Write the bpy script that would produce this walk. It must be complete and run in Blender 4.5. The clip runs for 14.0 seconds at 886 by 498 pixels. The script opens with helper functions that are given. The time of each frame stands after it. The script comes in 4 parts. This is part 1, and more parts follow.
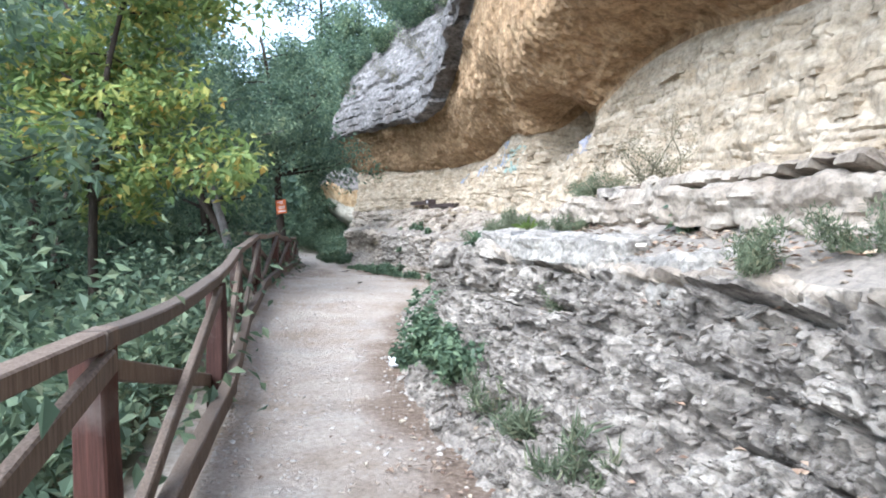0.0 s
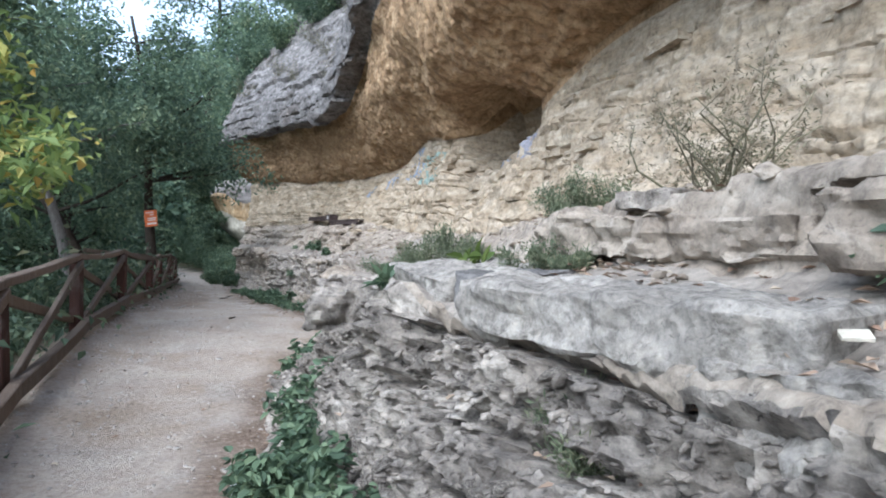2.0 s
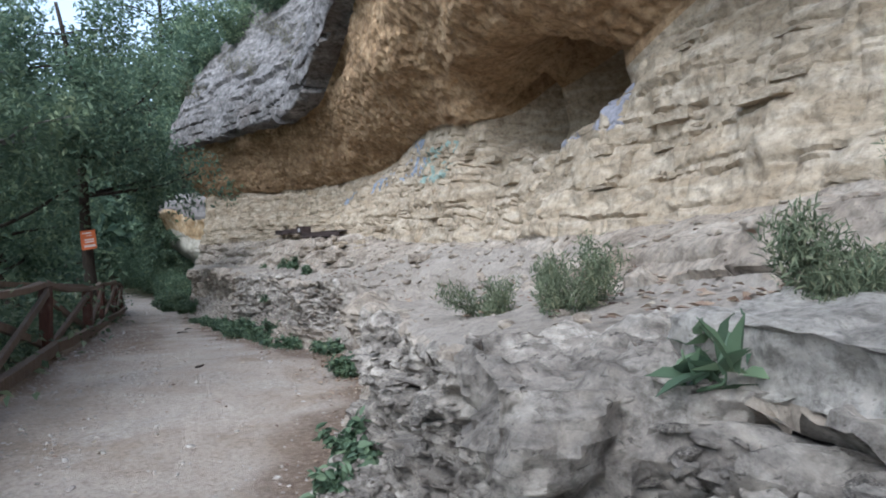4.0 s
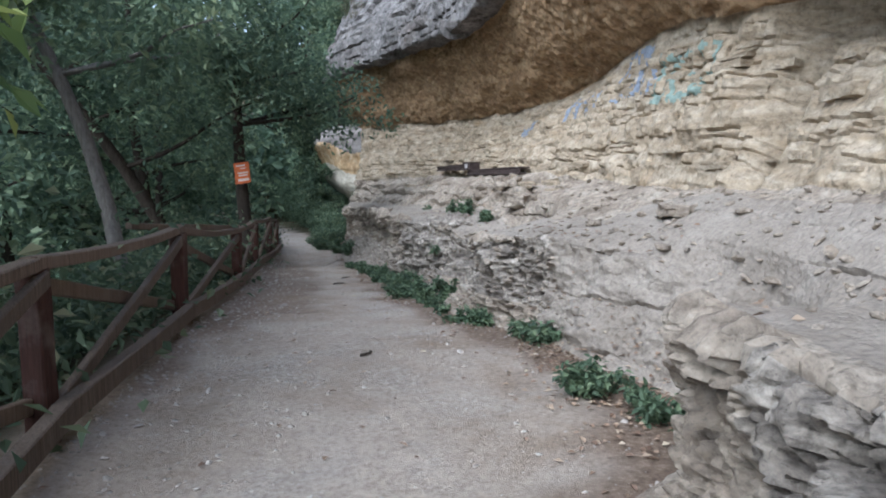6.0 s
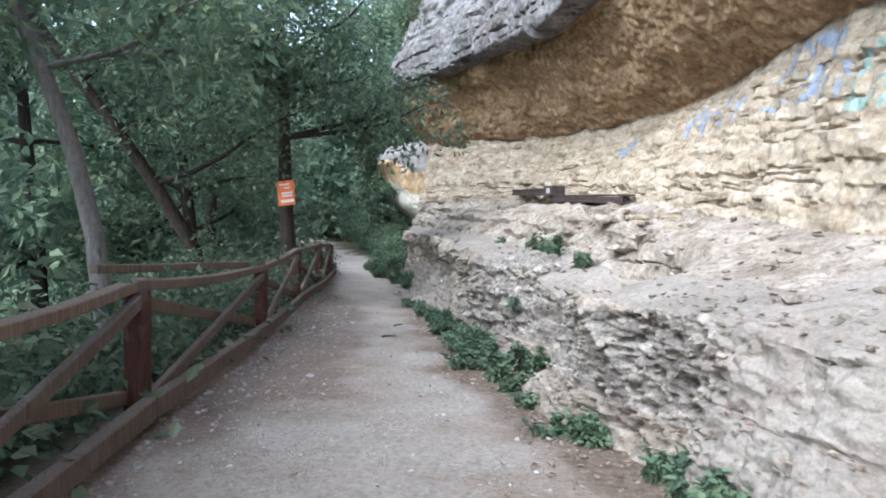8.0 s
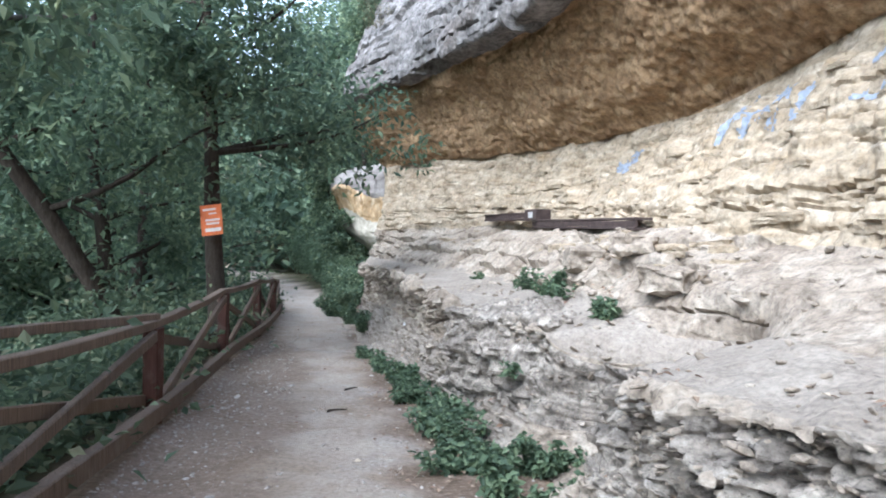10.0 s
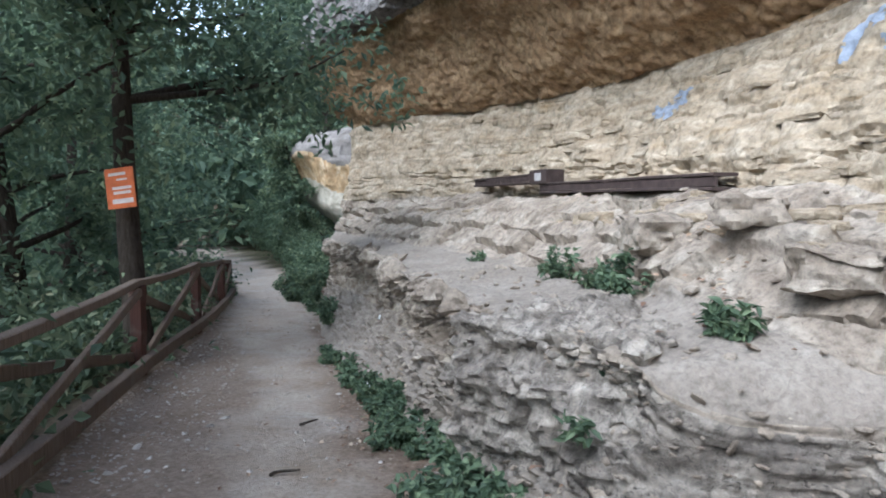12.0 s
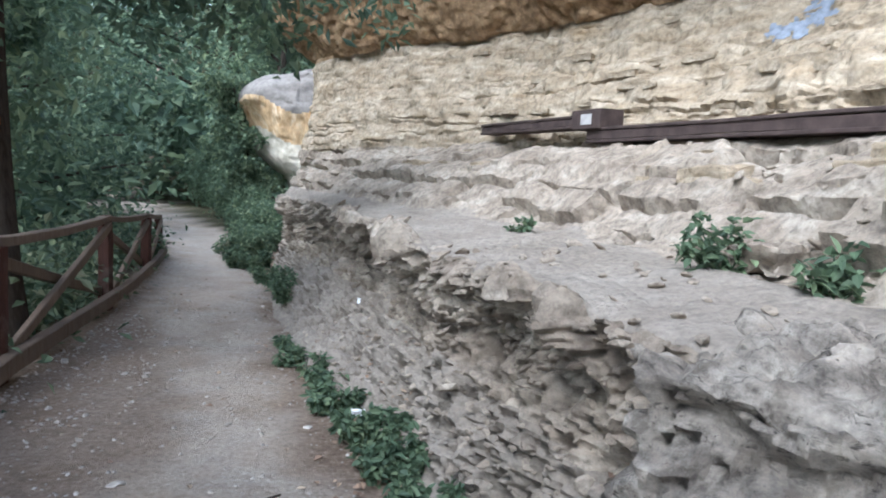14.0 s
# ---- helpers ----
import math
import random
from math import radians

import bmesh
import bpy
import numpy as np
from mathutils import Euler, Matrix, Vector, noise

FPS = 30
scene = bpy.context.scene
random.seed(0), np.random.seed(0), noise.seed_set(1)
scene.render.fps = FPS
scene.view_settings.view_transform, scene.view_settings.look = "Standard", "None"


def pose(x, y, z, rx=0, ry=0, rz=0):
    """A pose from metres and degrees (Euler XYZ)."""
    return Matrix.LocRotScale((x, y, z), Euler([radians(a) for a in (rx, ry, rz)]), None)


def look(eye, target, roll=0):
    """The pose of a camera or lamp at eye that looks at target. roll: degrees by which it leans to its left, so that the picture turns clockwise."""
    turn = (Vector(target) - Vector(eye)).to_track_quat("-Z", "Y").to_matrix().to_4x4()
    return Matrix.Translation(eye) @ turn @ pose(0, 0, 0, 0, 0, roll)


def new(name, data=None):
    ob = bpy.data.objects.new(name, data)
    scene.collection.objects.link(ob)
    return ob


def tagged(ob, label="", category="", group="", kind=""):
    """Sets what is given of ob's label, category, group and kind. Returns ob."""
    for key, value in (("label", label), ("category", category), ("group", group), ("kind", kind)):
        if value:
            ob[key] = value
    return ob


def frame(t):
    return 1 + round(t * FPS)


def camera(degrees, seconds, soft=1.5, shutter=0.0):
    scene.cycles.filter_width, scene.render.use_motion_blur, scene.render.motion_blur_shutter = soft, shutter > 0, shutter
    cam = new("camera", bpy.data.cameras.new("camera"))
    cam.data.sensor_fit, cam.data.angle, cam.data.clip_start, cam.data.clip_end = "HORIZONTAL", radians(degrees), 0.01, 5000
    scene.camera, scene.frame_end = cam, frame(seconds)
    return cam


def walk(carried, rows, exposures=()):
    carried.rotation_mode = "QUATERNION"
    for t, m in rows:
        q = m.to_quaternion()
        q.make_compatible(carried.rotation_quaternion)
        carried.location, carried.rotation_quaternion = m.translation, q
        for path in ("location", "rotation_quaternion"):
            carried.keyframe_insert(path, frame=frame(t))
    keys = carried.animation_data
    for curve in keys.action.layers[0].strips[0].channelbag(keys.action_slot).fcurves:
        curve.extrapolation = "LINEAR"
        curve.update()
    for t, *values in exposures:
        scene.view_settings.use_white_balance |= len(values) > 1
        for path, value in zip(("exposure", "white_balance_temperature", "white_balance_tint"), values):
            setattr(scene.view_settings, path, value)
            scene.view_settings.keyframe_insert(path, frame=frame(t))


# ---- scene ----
cam = camera(66.7, 14.0, soft=1.9)
METRES, EYE, TILT, LEAN, TURN = 16.5, 1.5, -3.0, 0.0, 0.0
ROWS = [
    (0.0, 0.0, 0.0, 0.0, 0.0, 0.0, -0.0),
    (0.5, 0.0078, 0.0367, 0.0019, -4.63, -0.2, 2.42),
    (1.0, 0.0058, 0.074, 0.0035, -1.35, 3.07, 0.74),
    (1.5, 0.008, 0.1154, 0.0034, -8.81, 0.37, -1.01),
    (2.0, 0.0064, 0.1537, 0.0084, -7.97, 1.66, -1.0),
    (2.5, -0.0009, 0.1914, 0.0102, -15.34, -1.57, -1.61),
    (3.0, -0.0062, 0.2323, 0.0121, -16.0, 1.42, -0.46),
    (3.5, -0.0172, 0.2678, 0.0126, -18.93, 1.03, -2.85),
    (4.0, -0.0266, 0.2998, 0.0149, -11.72, 2.45, 1.74),
    (6.5, -0.06, 0.4875, 0.0318, 3.75, -3.3, 0.5),
    (7.0, -0.0621, 0.5202, 0.0375, 7.5, -1.78, 1.58),
    (7.5, -0.0652, 0.5546, 0.0395, 6.88, -1.54, -0.84),
    (10.0, -0.0853, 0.713, 0.0465, 2.35, 1.29, -1.12),
    (10.5, -0.0908, 0.7421, 0.0492, -1.82, -0.09, -0.88),
    (11.0, -0.0907, 0.7757, 0.0523, -0.2, -0.23, 1.39),
    (11.5, -0.0985, 0.8094, 0.0506, -3.78, -4.7, -1.26),
    (12.0, -0.1024, 0.845, 0.0498, -0.32, -1.06, -0.17),
    (12.5, -0.1116, 0.8807, 0.0466, -4.47, -0.58, -1.43),
    (13.0, -0.1179, 0.9124, 0.0448, -4.44, -1.24, -1.22),
    (13.5, -0.1254, 0.9471, 0.0454, -1.52, -1.87, -2.13),
    (14.0, -0.134, 0.98, 0.0443, -4.76, -3.74, -2.88),
]
walk(cam, [(t, pose(0, 0, EYE, TILT, LEAN, TURN) @ pose(METRES * x, METRES * y, METRES * z, 90 + pitch, roll, yaw)) for t, x, y, z, yaw, pitch, roll in ROWS],
     [(t, e, 5500, 6) for t, e in [(0.0, 2.2), (0.5, 1.78), (2.5, 1.57), (4.0, 1.3), (6.5, 1.55), (7.5, 2.1), (10.0, 2.3), (11.0, 1.88), (12.5, 1.86), (14.0, 2.16)]])

# ---------------------------------------------------------------- light
world = bpy.data.worlds.new("sky")
scene.world = world
world.use_nodes = True
wn = world.node_tree
sky = wn.nodes.new("ShaderNodeTexSky")
sky.sky_type = 'NISHITA'
sky.sun_disc = False
sky.sun_elevation = radians(45)
sky.sun_rotation = radians(219)
sky.air_density, sky.dust_density, sky.ozone_density = 1.0, 1.6, 1.0
haze = wn.nodes.new("ShaderNodeHueSaturation")
haze.inputs["Saturation"].default_value = 0.55
wn.links.new(sky.outputs[0], haze.inputs["Color"])
wn.links.new(haze.outputs[0], wn.nodes["Background"].inputs[0])
wn.nodes["Background"].inputs[1].default_value = 0.15
sun_data = bpy.data.lights.new("sun", 'SUN')
sun_data.energy, sun_data.angle, sun_data.color = 1.5, radians(50), (1.0, 0.98, 0.96)
sun = new("sun", sun_data)
sun.matrix_world = look((-11, -13, 17), (0, 0, 0))

# ---------------------------------------------------------------- noise and small helpers
RNG = np.random.default_rng(7)


def hash3(i, j, k, seed=0):
    h = (i.astype(np.int64) * 374761393 + j.astype(np.int64) * 668265263 + k.astype(np.int64) * 2147483647 + seed * 974634777) & 0xffffffff
    h = ((h ^ (h >> 13)) * 1274126177) & 0xffffffff
    h = ((h ^ (h >> 16)) * 2246822519) & 0xffffffff
    return ((h ^ (h >> 15)) & 0xffffff) / float(0xffffff)


def vnoise(x, y, z, seed=0):
    """Smooth value noise, -1 to 1."""
    xi, yi, zi = np.floor(x), np.floor(y), np.floor(z)
    fx, fy, fz = x - xi, y - yi, z - zi
    fx, fy, fz = (f * f * f * (f * (f * 6 - 15) + 10) for f in (fx, fy, fz))
    total = 0
    for a in (0, 1):
        for b in (0, 1):
            for c in (0, 1):
                w = (fx if a else 1 - fx) * (fy if b else 1 - fy) * (fz if c else 1 - fz)
                total = total + w * hash3(xi + a, yi + b, zi + c, seed)
    return total * 2 - 1


def fbm(p, scale, octaves=4, seed=0, gain=0.5):
    total, amp, f = 0, 1.0, 1.0 / scale
    for o in range(octaves):
        total = total + amp * vnoise(p[..., 0] * f + 11 * o, p[..., 1] * f, p[..., 2] * f, seed + o)
        amp, f = amp * gain, f * 2.03
    return total


def cells(p, scale, seed=0):
    """Distance to the nearest and second nearest of scattered points."""
    q = p / scale
    base = np.floor(q)
    d1 = np.full(p.shape[:-1], 9.0)
    d2 = d1.copy()
    for a in (-1, 0, 1):
        for b in (-1, 0, 1):
            for c in (-1, 0, 1):
                n = base + np.array([a, b, c])
                pt = np.stack([n[..., m] + hash3(n[..., 0], n[..., 1], n[..., 2], seed + m) for m in range(3)], -1)
                d = np.sqrt(((pt - q) ** 2).sum(-1))
                d2 = np.minimum(d2, np.maximum(d1, d))
                d1 = np.minimum(d1, d)
    return d1, d2


def keyed(y, keys):
    """A smooth curve through (y, value) keys."""
    ky, kv = np.array([k[0] for k in keys], float), np.array([k[1] for k in keys], float)
    y = np.clip(np.asarray(y, float), ky[0], ky[-1])
    i = np.clip(np.searchsorted(ky, y) - 1, 0, len(ky) - 2)
    u = (y - ky[i]) / (ky[i + 1] - ky[i])
    slope = np.gradient(kv, ky)
    d = np.diff(kv) / np.diff(ky)
    lim = np.zeros(len(kv))
    for n in range(len(kv)):
        near = d[max(0, n - 1):n + 1]
        lim[n] = 0 if near.min() * near.max() <= 0 else np.sign(near[0]) * min(abs(slope[n]), 3 * np.abs(near).min())
    h = ky[i + 1] - ky[i]
    return ((2 * u ** 3 - 3 * u ** 2 + 1) * kv[i] + (u ** 3 - 2 * u ** 2 + u) * h * lim[i]
            + (-2 * u ** 3 + 3 * u ** 2) * kv[i + 1] + (u ** 3 - u ** 2) * h * lim[i + 1])


def smoothstep(a, b, x):
    u = np.clip((x - a) / (b - a), 0, 1)
    return u * u * (3 - 2 * u)


def mesh_of(name, verts, faces, material, smooth=False):
    me = bpy.data.meshes.new(name)
    me.from_pydata([tuple(v) for v in verts], [], [tuple(f) for f in faces])
    me.materials.append(material)
    if smooth:
        me.polygons.foreach_set("use_smooth", [True] * len(me.polygons))
    me.update()
    return me


def grid_mesh(name, points, material, smooth=True):
    """A mesh from an array of points, rows by columns."""
    n, m = points.shape[:2]
    me = bpy.data.meshes.new(name)
    idx = np.arange(n * m).reshape(n, m)
    quads = np.stack([idx[:-1, :-1], idx[1:, :-1], idx[1:, 1:], idx[:-1, 1:]], -1).reshape(-1, 4)
    return quad_mesh(me, points.reshape(-1, 3), quads, material, smooth)


def quad_mesh(me, verts, quads, material, smooth=True):
    me.vertices.add(len(verts))
    me.vertices.foreach_set("co", np.asarray(verts, np.float32).ravel())
    k = quads.shape[1]
    me.loops.add(quads.size)
    me.loops.foreach_set("vertex_index", quads.ravel().astype(np.int32))
    me.polygons.add(len(quads))
    me.polygons.foreach_set("loop_start", np.arange(0, quads.size, k, dtype=np.int32))
    me.polygons.foreach_set("use_smooth", np.full(len(quads), smooth))
    me.materials.append(material)
    me.update(calc_edges=True)
    return me


def bm_mesh(name, bm, material, smooth=False):
    me = bpy.data.meshes.new(name)
    bm.normal_update()
    bm.to_mesh(me)
    bm.free()
    me.materials.append(material)
    if smooth:
        me.polygons.foreach_set("use_smooth", [True] * len(me.polygons))
    return me


def part(name, data, parent, label=""):
    ob = new(name, data)
    ob.parent = parent
    if label:
        tagged(ob, label)
    return ob


def thing(name, label, category, at=(0, 0, 0), group="", kind=""):
    ob = new(name)
    ob.location = at
    return tagged(ob, label, category, group, kind)


# ---------------------------------------------------------------- materials
def material(name, rough=0.9, spec=0.25):
    m = bpy.data.materials.new(name)
    m.use_nodes = True
    b = m.node_tree.nodes["Principled BSDF"]
    b.inputs["Roughness"].default_value = rough
    b.inputs["Specular IOR Level"].default_value = spec
    return m, m.node_tree, b


def ramp(nt, src, stops):
    r = nt.nodes.new("ShaderNodeValToRGB")
    e = r.color_ramp.elements
    e[0].position, e[0].color = stops[0][0], (*stops[0][1], 1)
    e[1].position, e[1].color = stops[-1][0], (*stops[-1][1], 1)
    for p, c in stops[1:-1]:
        n = e.new(p)
        n.color = (*c, 1)
    nt.links.new(src, r.inputs[0])
    return r.outputs[0]


def tex(nt, scale, detail=6, rough=0.6, stretch=(1, 1, 1), distort=0.0, source="Object"):
    co = nt.nodes.new("ShaderNodeTexCoord")
    mp = nt.nodes.new("ShaderNodeMapping")
    mp.inputs["Scale"].default_value = stretch
    n = nt.nodes.new("ShaderNodeTexNoise")
    n.inputs["Scale"].default_value, n.inputs["Detail"].default_value = scale, detail
    n.inputs["Roughness"].default_value, n.inputs["Distortion"].default_value = rough, distort
    nt.links.new(co.outputs[source], mp.inputs[0])
    nt.links.new(mp.outputs[0], n.inputs["Vector"])
    return n.outputs["Fac"]


def mix(nt, fac, a, b, mode='MIX'):
    m = nt.nodes.new("ShaderNodeMix")
    m.data_type, m.blend_type = 'RGBA', mode
    for sock, v in ((m.inputs[0], fac), (m.inputs[6], a), (m.inputs[7], b)):
        if isinstance(v, (int, float)):
            sock.default_value = v
        elif isinstance(v, tuple):
            sock.default_value = (*v, 1)
        else:
            nt.links.new(v, sock)
    return m.outputs[2]


def bump(nt, b, height, strength=0.5, dist=0.02):
    n = nt.nodes.new("ShaderNodeBump")
    n.inputs["Strength"].default_value, n.inputs["Distance"].default_value = strength, dist
    nt.links.new(height, n.inputs["Height"])
    nt.links.new(n.outputs[0], b.inputs["Normal"])


def rock(name, dark, mid, light, stain, stain_at=(0.55, 0.75), band=(1, 1, 4), big=0.7, fine=14.0, specks=0.6, grit=1.0):
    """Weathered stone: beds, grain, blotches of stain, dark specks painted as shaded pits."""
    m, nt, b = material(name, 0.95, 0.15)
    base = ramp(nt, tex(nt, big * 3, 9, 0.7, band, 0.4), [(0.34, dark), (0.5, mid), (0.64, light)])
    grain = ramp(nt, tex(nt, fine, 8, 0.75), [(0.38, (0.45, 0.44, 0.43)), (0.5, (0.96, 0.96, 0.96)), (0.62, (1.32, 1.3, 1.27))])
    col = mix(nt, 0.9 * grit, base, grain, 'MULTIPLY')
    st = ramp(nt, tex(nt, big, 7, 0.7, band, 0.8), [(stain_at[0], (0, 0, 0)), (stain_at[1], (1, 1, 1))])
    col = mix(nt, st, col, mix(nt, 0.8, stain, grain, 'MULTIPLY'))
    # random dark specks put the shade of small voids into the colour
    spot = ramp(nt, tex(nt, fine * 1.7, 4, 0.6, (1, 1, 1.6), 1.2), [(0.30, (specks, specks, specks)), (0.41, (0, 0, 0))])
    col = mix(nt, spot, col, tuple(c * 0.3 for c in dark))
    nt.links.new(col, b.inputs["Base Color"])
    co = nt.nodes.new("ShaderNodeTexCoord")
    wobble = nt.nodes.new("ShaderNodeTexNoise")
    wobble.inputs["Scale"].default_value, wobble.inputs["Detail"].default_value = fine * 0.5, 4
    nt.links.new(co.outputs["Object"], wobble.inputs["Vector"])
    shift = mix(nt, 0.06, co.outputs["Object"], wobble.outputs["Color"], 'ADD')
    vo = nt.nodes.new("ShaderNodeTexVoronoi")
    vo.inputs["Scale"].default_value = fine * 1.1
    nt.links.new(shift, vo.inputs["Vector"])
    chips = mix(nt, 0.45, tex(nt, fine * 1.6, 10, 0.76), vo.outputs["Distance"])
    bump(nt, b, chips, 1.0, 0.05 * grit)
    return m


M_WALL = rock("sandstone", (0.272, 0.208, 0.140), (0.374, 0.304, 0.222), (0.462, 0.390, 0.302), (0.340, 0.237, 0.131), (0.58, 0.82), specks=0.4, grit=0.65)
M_LEDGE = rock("pale_ledge_stone", (0.205, 0.165, 0.130), (0.314, 0.262, 0.211), (0.413, 0.359, 0.299), (0.186, 0.158, 0.133), (0.56, 0.74), (1, 1, 2), specks=0.5, grit=0.75)
M_BROWN = rock("brown_conglomerate", (0.214, 0.133, 0.072), (0.314, 0.207, 0.117), (0.418, 0.293, 0.174), (0.209, 0.122, 0.064), (0.56, 0.76), (1, 1, 2.2), fine=11.0, grit=0.75)
M_CAP = rock("grey_caprock", (0.10, 0.092, 0.088), (0.175, 0.162, 0.155), (0.265, 0.245, 0.235), (0.13, 0.11, 0.098), (0.5, 0.7), (1, 1, 3), fine=9.0)
M_SLAB = rock("grey_slab_stone", (0.252, 0.226, 0.200), (0.353, 0.320, 0.284), (0.445, 0.406, 0.360), (0.462, 0.414, 0.344), (0.52, 0.7), (1, 1, 2.5), 0.8, 20.0, specks=0.5, grit=0.9)
M_DARKSLAB = rock("dark_grey_stone", (0.12, 0.112, 0.108), (0.19, 0.178, 0.17), (0.27, 0.255, 0.24), (0.24, 0.22, 0.20), (0.6, 0.75), (1, 1, 2), 1.5, 20.0, specks=0.3, grit=0.7)
M_DUST = rock("dusty_trodden_stone", (0.227, 0.193, 0.160), (0.275, 0.237, 0.201), (0.320, 0.280, 0.239), (0.234, 0.200, 0.163), (0.56, 0.8), (1, 1, 1.5), 0.5, 26.0, specks=0.25, grit=0.45)
M_SCARP = rock("grey_pitted_stone", (0.125, 0.106, 0.090), (0.289, 0.252, 0.216), (0.468, 0.416, 0.360), (0.195, 0.171, 0.150), (0.5, 0.7), (1, 1, 2), 1.1, specks=0.85)
M_WHITE = rock("white_far_stone", (0.42, 0.375, 0.30), (0.50, 0.455, 0.375), (0.57, 0.525, 0.45), (0.44, 0.34, 0.21), (0.6, 0.8), (1.4, 1.4, 0.6), 0.5, 6.0, specks=0.1, grit=0.4)
M_BLUFF = rock("pinkish_grey_far_stone", (0.165, 0.146, 0.134), (0.210, 0.190, 0.175), (0.255, 0.232, 0.214), (0.203, 0.165, 0.135), (0.58, 0.8), (0.6, 0.6, 2.0), 0.5, 6.0, specks=0.2, grit=0.45)
M_OCHRE = rock("rust_stained_stone", (0.36, 0.23, 0.12), (0.54, 0.38, 0.22), (0.66, 0.54, 0.38), (0.32, 0.16, 0.06), (0.52, 0.62), (1.6, 1.6, 0.5), 0.9, 6.0, specks=0.15, grit=0.5)


def ground_material():
    m, nt, b = material("trodden_earth", 0.97, 0.1)
    base = ramp(nt, tex(nt, 0.9, 9, 0.68, distort=0.6), [(0.34, (0.30, 0.234, 0.178)), (0.48, (0.39, 0.322, 0.265)), (0.66, (0.465, 0.40, 0.342))])
    grain = ramp(nt, tex(nt, 26, 8, 0.78), [(0.36, (0.5, 0.47, 0.44)), (0.5, (1, 1, 1)), (0.64, (1.25, 1.23, 1.2))])
    col = mix(nt, 0.65, base, grain, 'MULTIPLY')
    co = nt.nodes.new("ShaderNodeTexCoord")
    vo = nt.nodes.new("ShaderNodeTexVoronoi")
    vo.inputs["Scale"].default_value = 42
    nt.links.new(co.outputs["Object"], vo.inputs["Vector"])
    peb = ramp(nt, vo.outputs["Color"], [(0.1, (0.2, 0.175, 0.155)), (0.9, (0.56, 0.51, 0.46))])
    where = ramp(nt, tex(nt, 0.8, 6, 0.7), [(0.5, (0, 0, 0)), (0.66, (0.6, 0.6, 0.6))])
    col = mix(nt, where, col, peb)
    # brown leafy soil along both edges
    soil_at = nt.nodes.new("ShaderNodeAttribute")
    soil_at.attribute_name = "soil"
    soil = ramp(nt, tex(nt, 22, 8, 0.75), [(0.34, (0.09, 0.06, 0.042)), (0.52, (0.19, 0.135, 0.098)), (0.68, (0.33, 0.26, 0.205))])
    col = mix(nt, soil_at.outputs["Fac"], col, soil)
    # the bank beside the path is dark leaf mould
    att = nt.nodes.new("ShaderNodeAttribute")
    att.attribute_name = "bank"
    mould = ramp(nt, tex(nt, 6, 6, 0.7), [(0.3, (0.025, 0.022, 0.015)), (0.7, (0.075, 0.07, 0.035))])
    col = mix(nt, att.outputs["Fac"], col, mould)
    nt.links.new(col, b.inputs["Base Color"])
    bump(nt, b, tex(nt, 40, 9, 0.8), 0.8, 0.035)
    return m


M_GROUND = ground_material()


def wood(name, dark, light, rough=0.8):
    m, nt, b = material(name, rough, 0.25)
    info = nt.nodes.new("ShaderNodeObjectInfo")
    grain = tex(nt, 6, 6, 0.65, (14, 14, 0.7), 0.2)
    col = ramp(nt, grain, [(0.3, dark), (0.72, light)])
    tone = ramp(nt, info.outputs["Random"], [(0.0, (0.75, 0.75, 0.75)), (1.0, (1.2, 1.15, 1.1))])
    col = mix(nt, 1.0, col, tone, 'MULTIPLY')
    wear = ramp(nt, tex(nt, 3, 5, 0.6), [(0.55, (0, 0, 0)), (0.75, (0.55, 0.55, 0.55))])
    col = mix(nt, wear, col, (0.19, 0.165, 0.145))
    nt.links.new(col, b.inputs["Base Color"])
    bump(nt, b, grain, 0.5, 0.01)
    return m


M_POST = wood("red_brown_stained_wood", (0.03, 0.013, 0.010), (0.085, 0.038, 0.029))
M_RAIL = wood("weathered_brown_wood", (0.07, 0.05, 0.038), (0.20, 0.157, 0.125))


def bark(name, a, c):
    m, nt, b = material(name, 0.95, 0.1)
    col = ramp(nt, tex(nt, 9, 7, 0.7, (3, 3, 0.6), 0.4), [(0.3, a), (0.7, c)])
    nt.links.new(col, b.inputs["Base Color"])
    bump(nt, b, tex(nt, 16, 6, 0.7, (3, 3, 0.5)), 0.8, 0.03)
    return m


M_BARK = bark("dark_bark", (0.022, 0.017, 0.013), (0.075, 0.06, 0.048))
M_BARK_GREY = bark("pale_grey_bark", (0.11, 0.10, 0.09), (0.25, 0.23, 0.21))


def leaf(name, stops, rough=0.6, glow=0.35):
    """Leaf colour varies from leaf to leaf and from clump to clump."""
    m, nt, b = material(name, rough, 0.3)
    geo = nt.nodes.new("ShaderNodeNewGeometry")
    col = ramp(nt, geo.outputs["Random Per Island"], stops)
    tone = ramp(nt, tex(nt, 0.55, 3, 0.5), [(0.3, (0.7, 0.75, 0.75)), (0.7, (1.25, 1.2, 1.1))])
    col = mix(nt, 1.0, col, tone, 'MULTIPLY')
    nt.links.new(col, b.inputs["Base Color"])
    tr = nt.nodes.new("ShaderNodeBsdfTranslucent")
    nt.links.new(col, tr.inputs["Color"])
    ms = nt.nodes.new("ShaderNodeMixShader")
    ms.inputs[0].default_value = glow
    nt.links.new(b.outputs[0], ms.inputs[1])
    nt.links.new(tr.outputs[0], ms.inputs[2])
    nt.links.new(ms.outputs[0], nt.nodes["Material Output"].inputs[0])
    return m


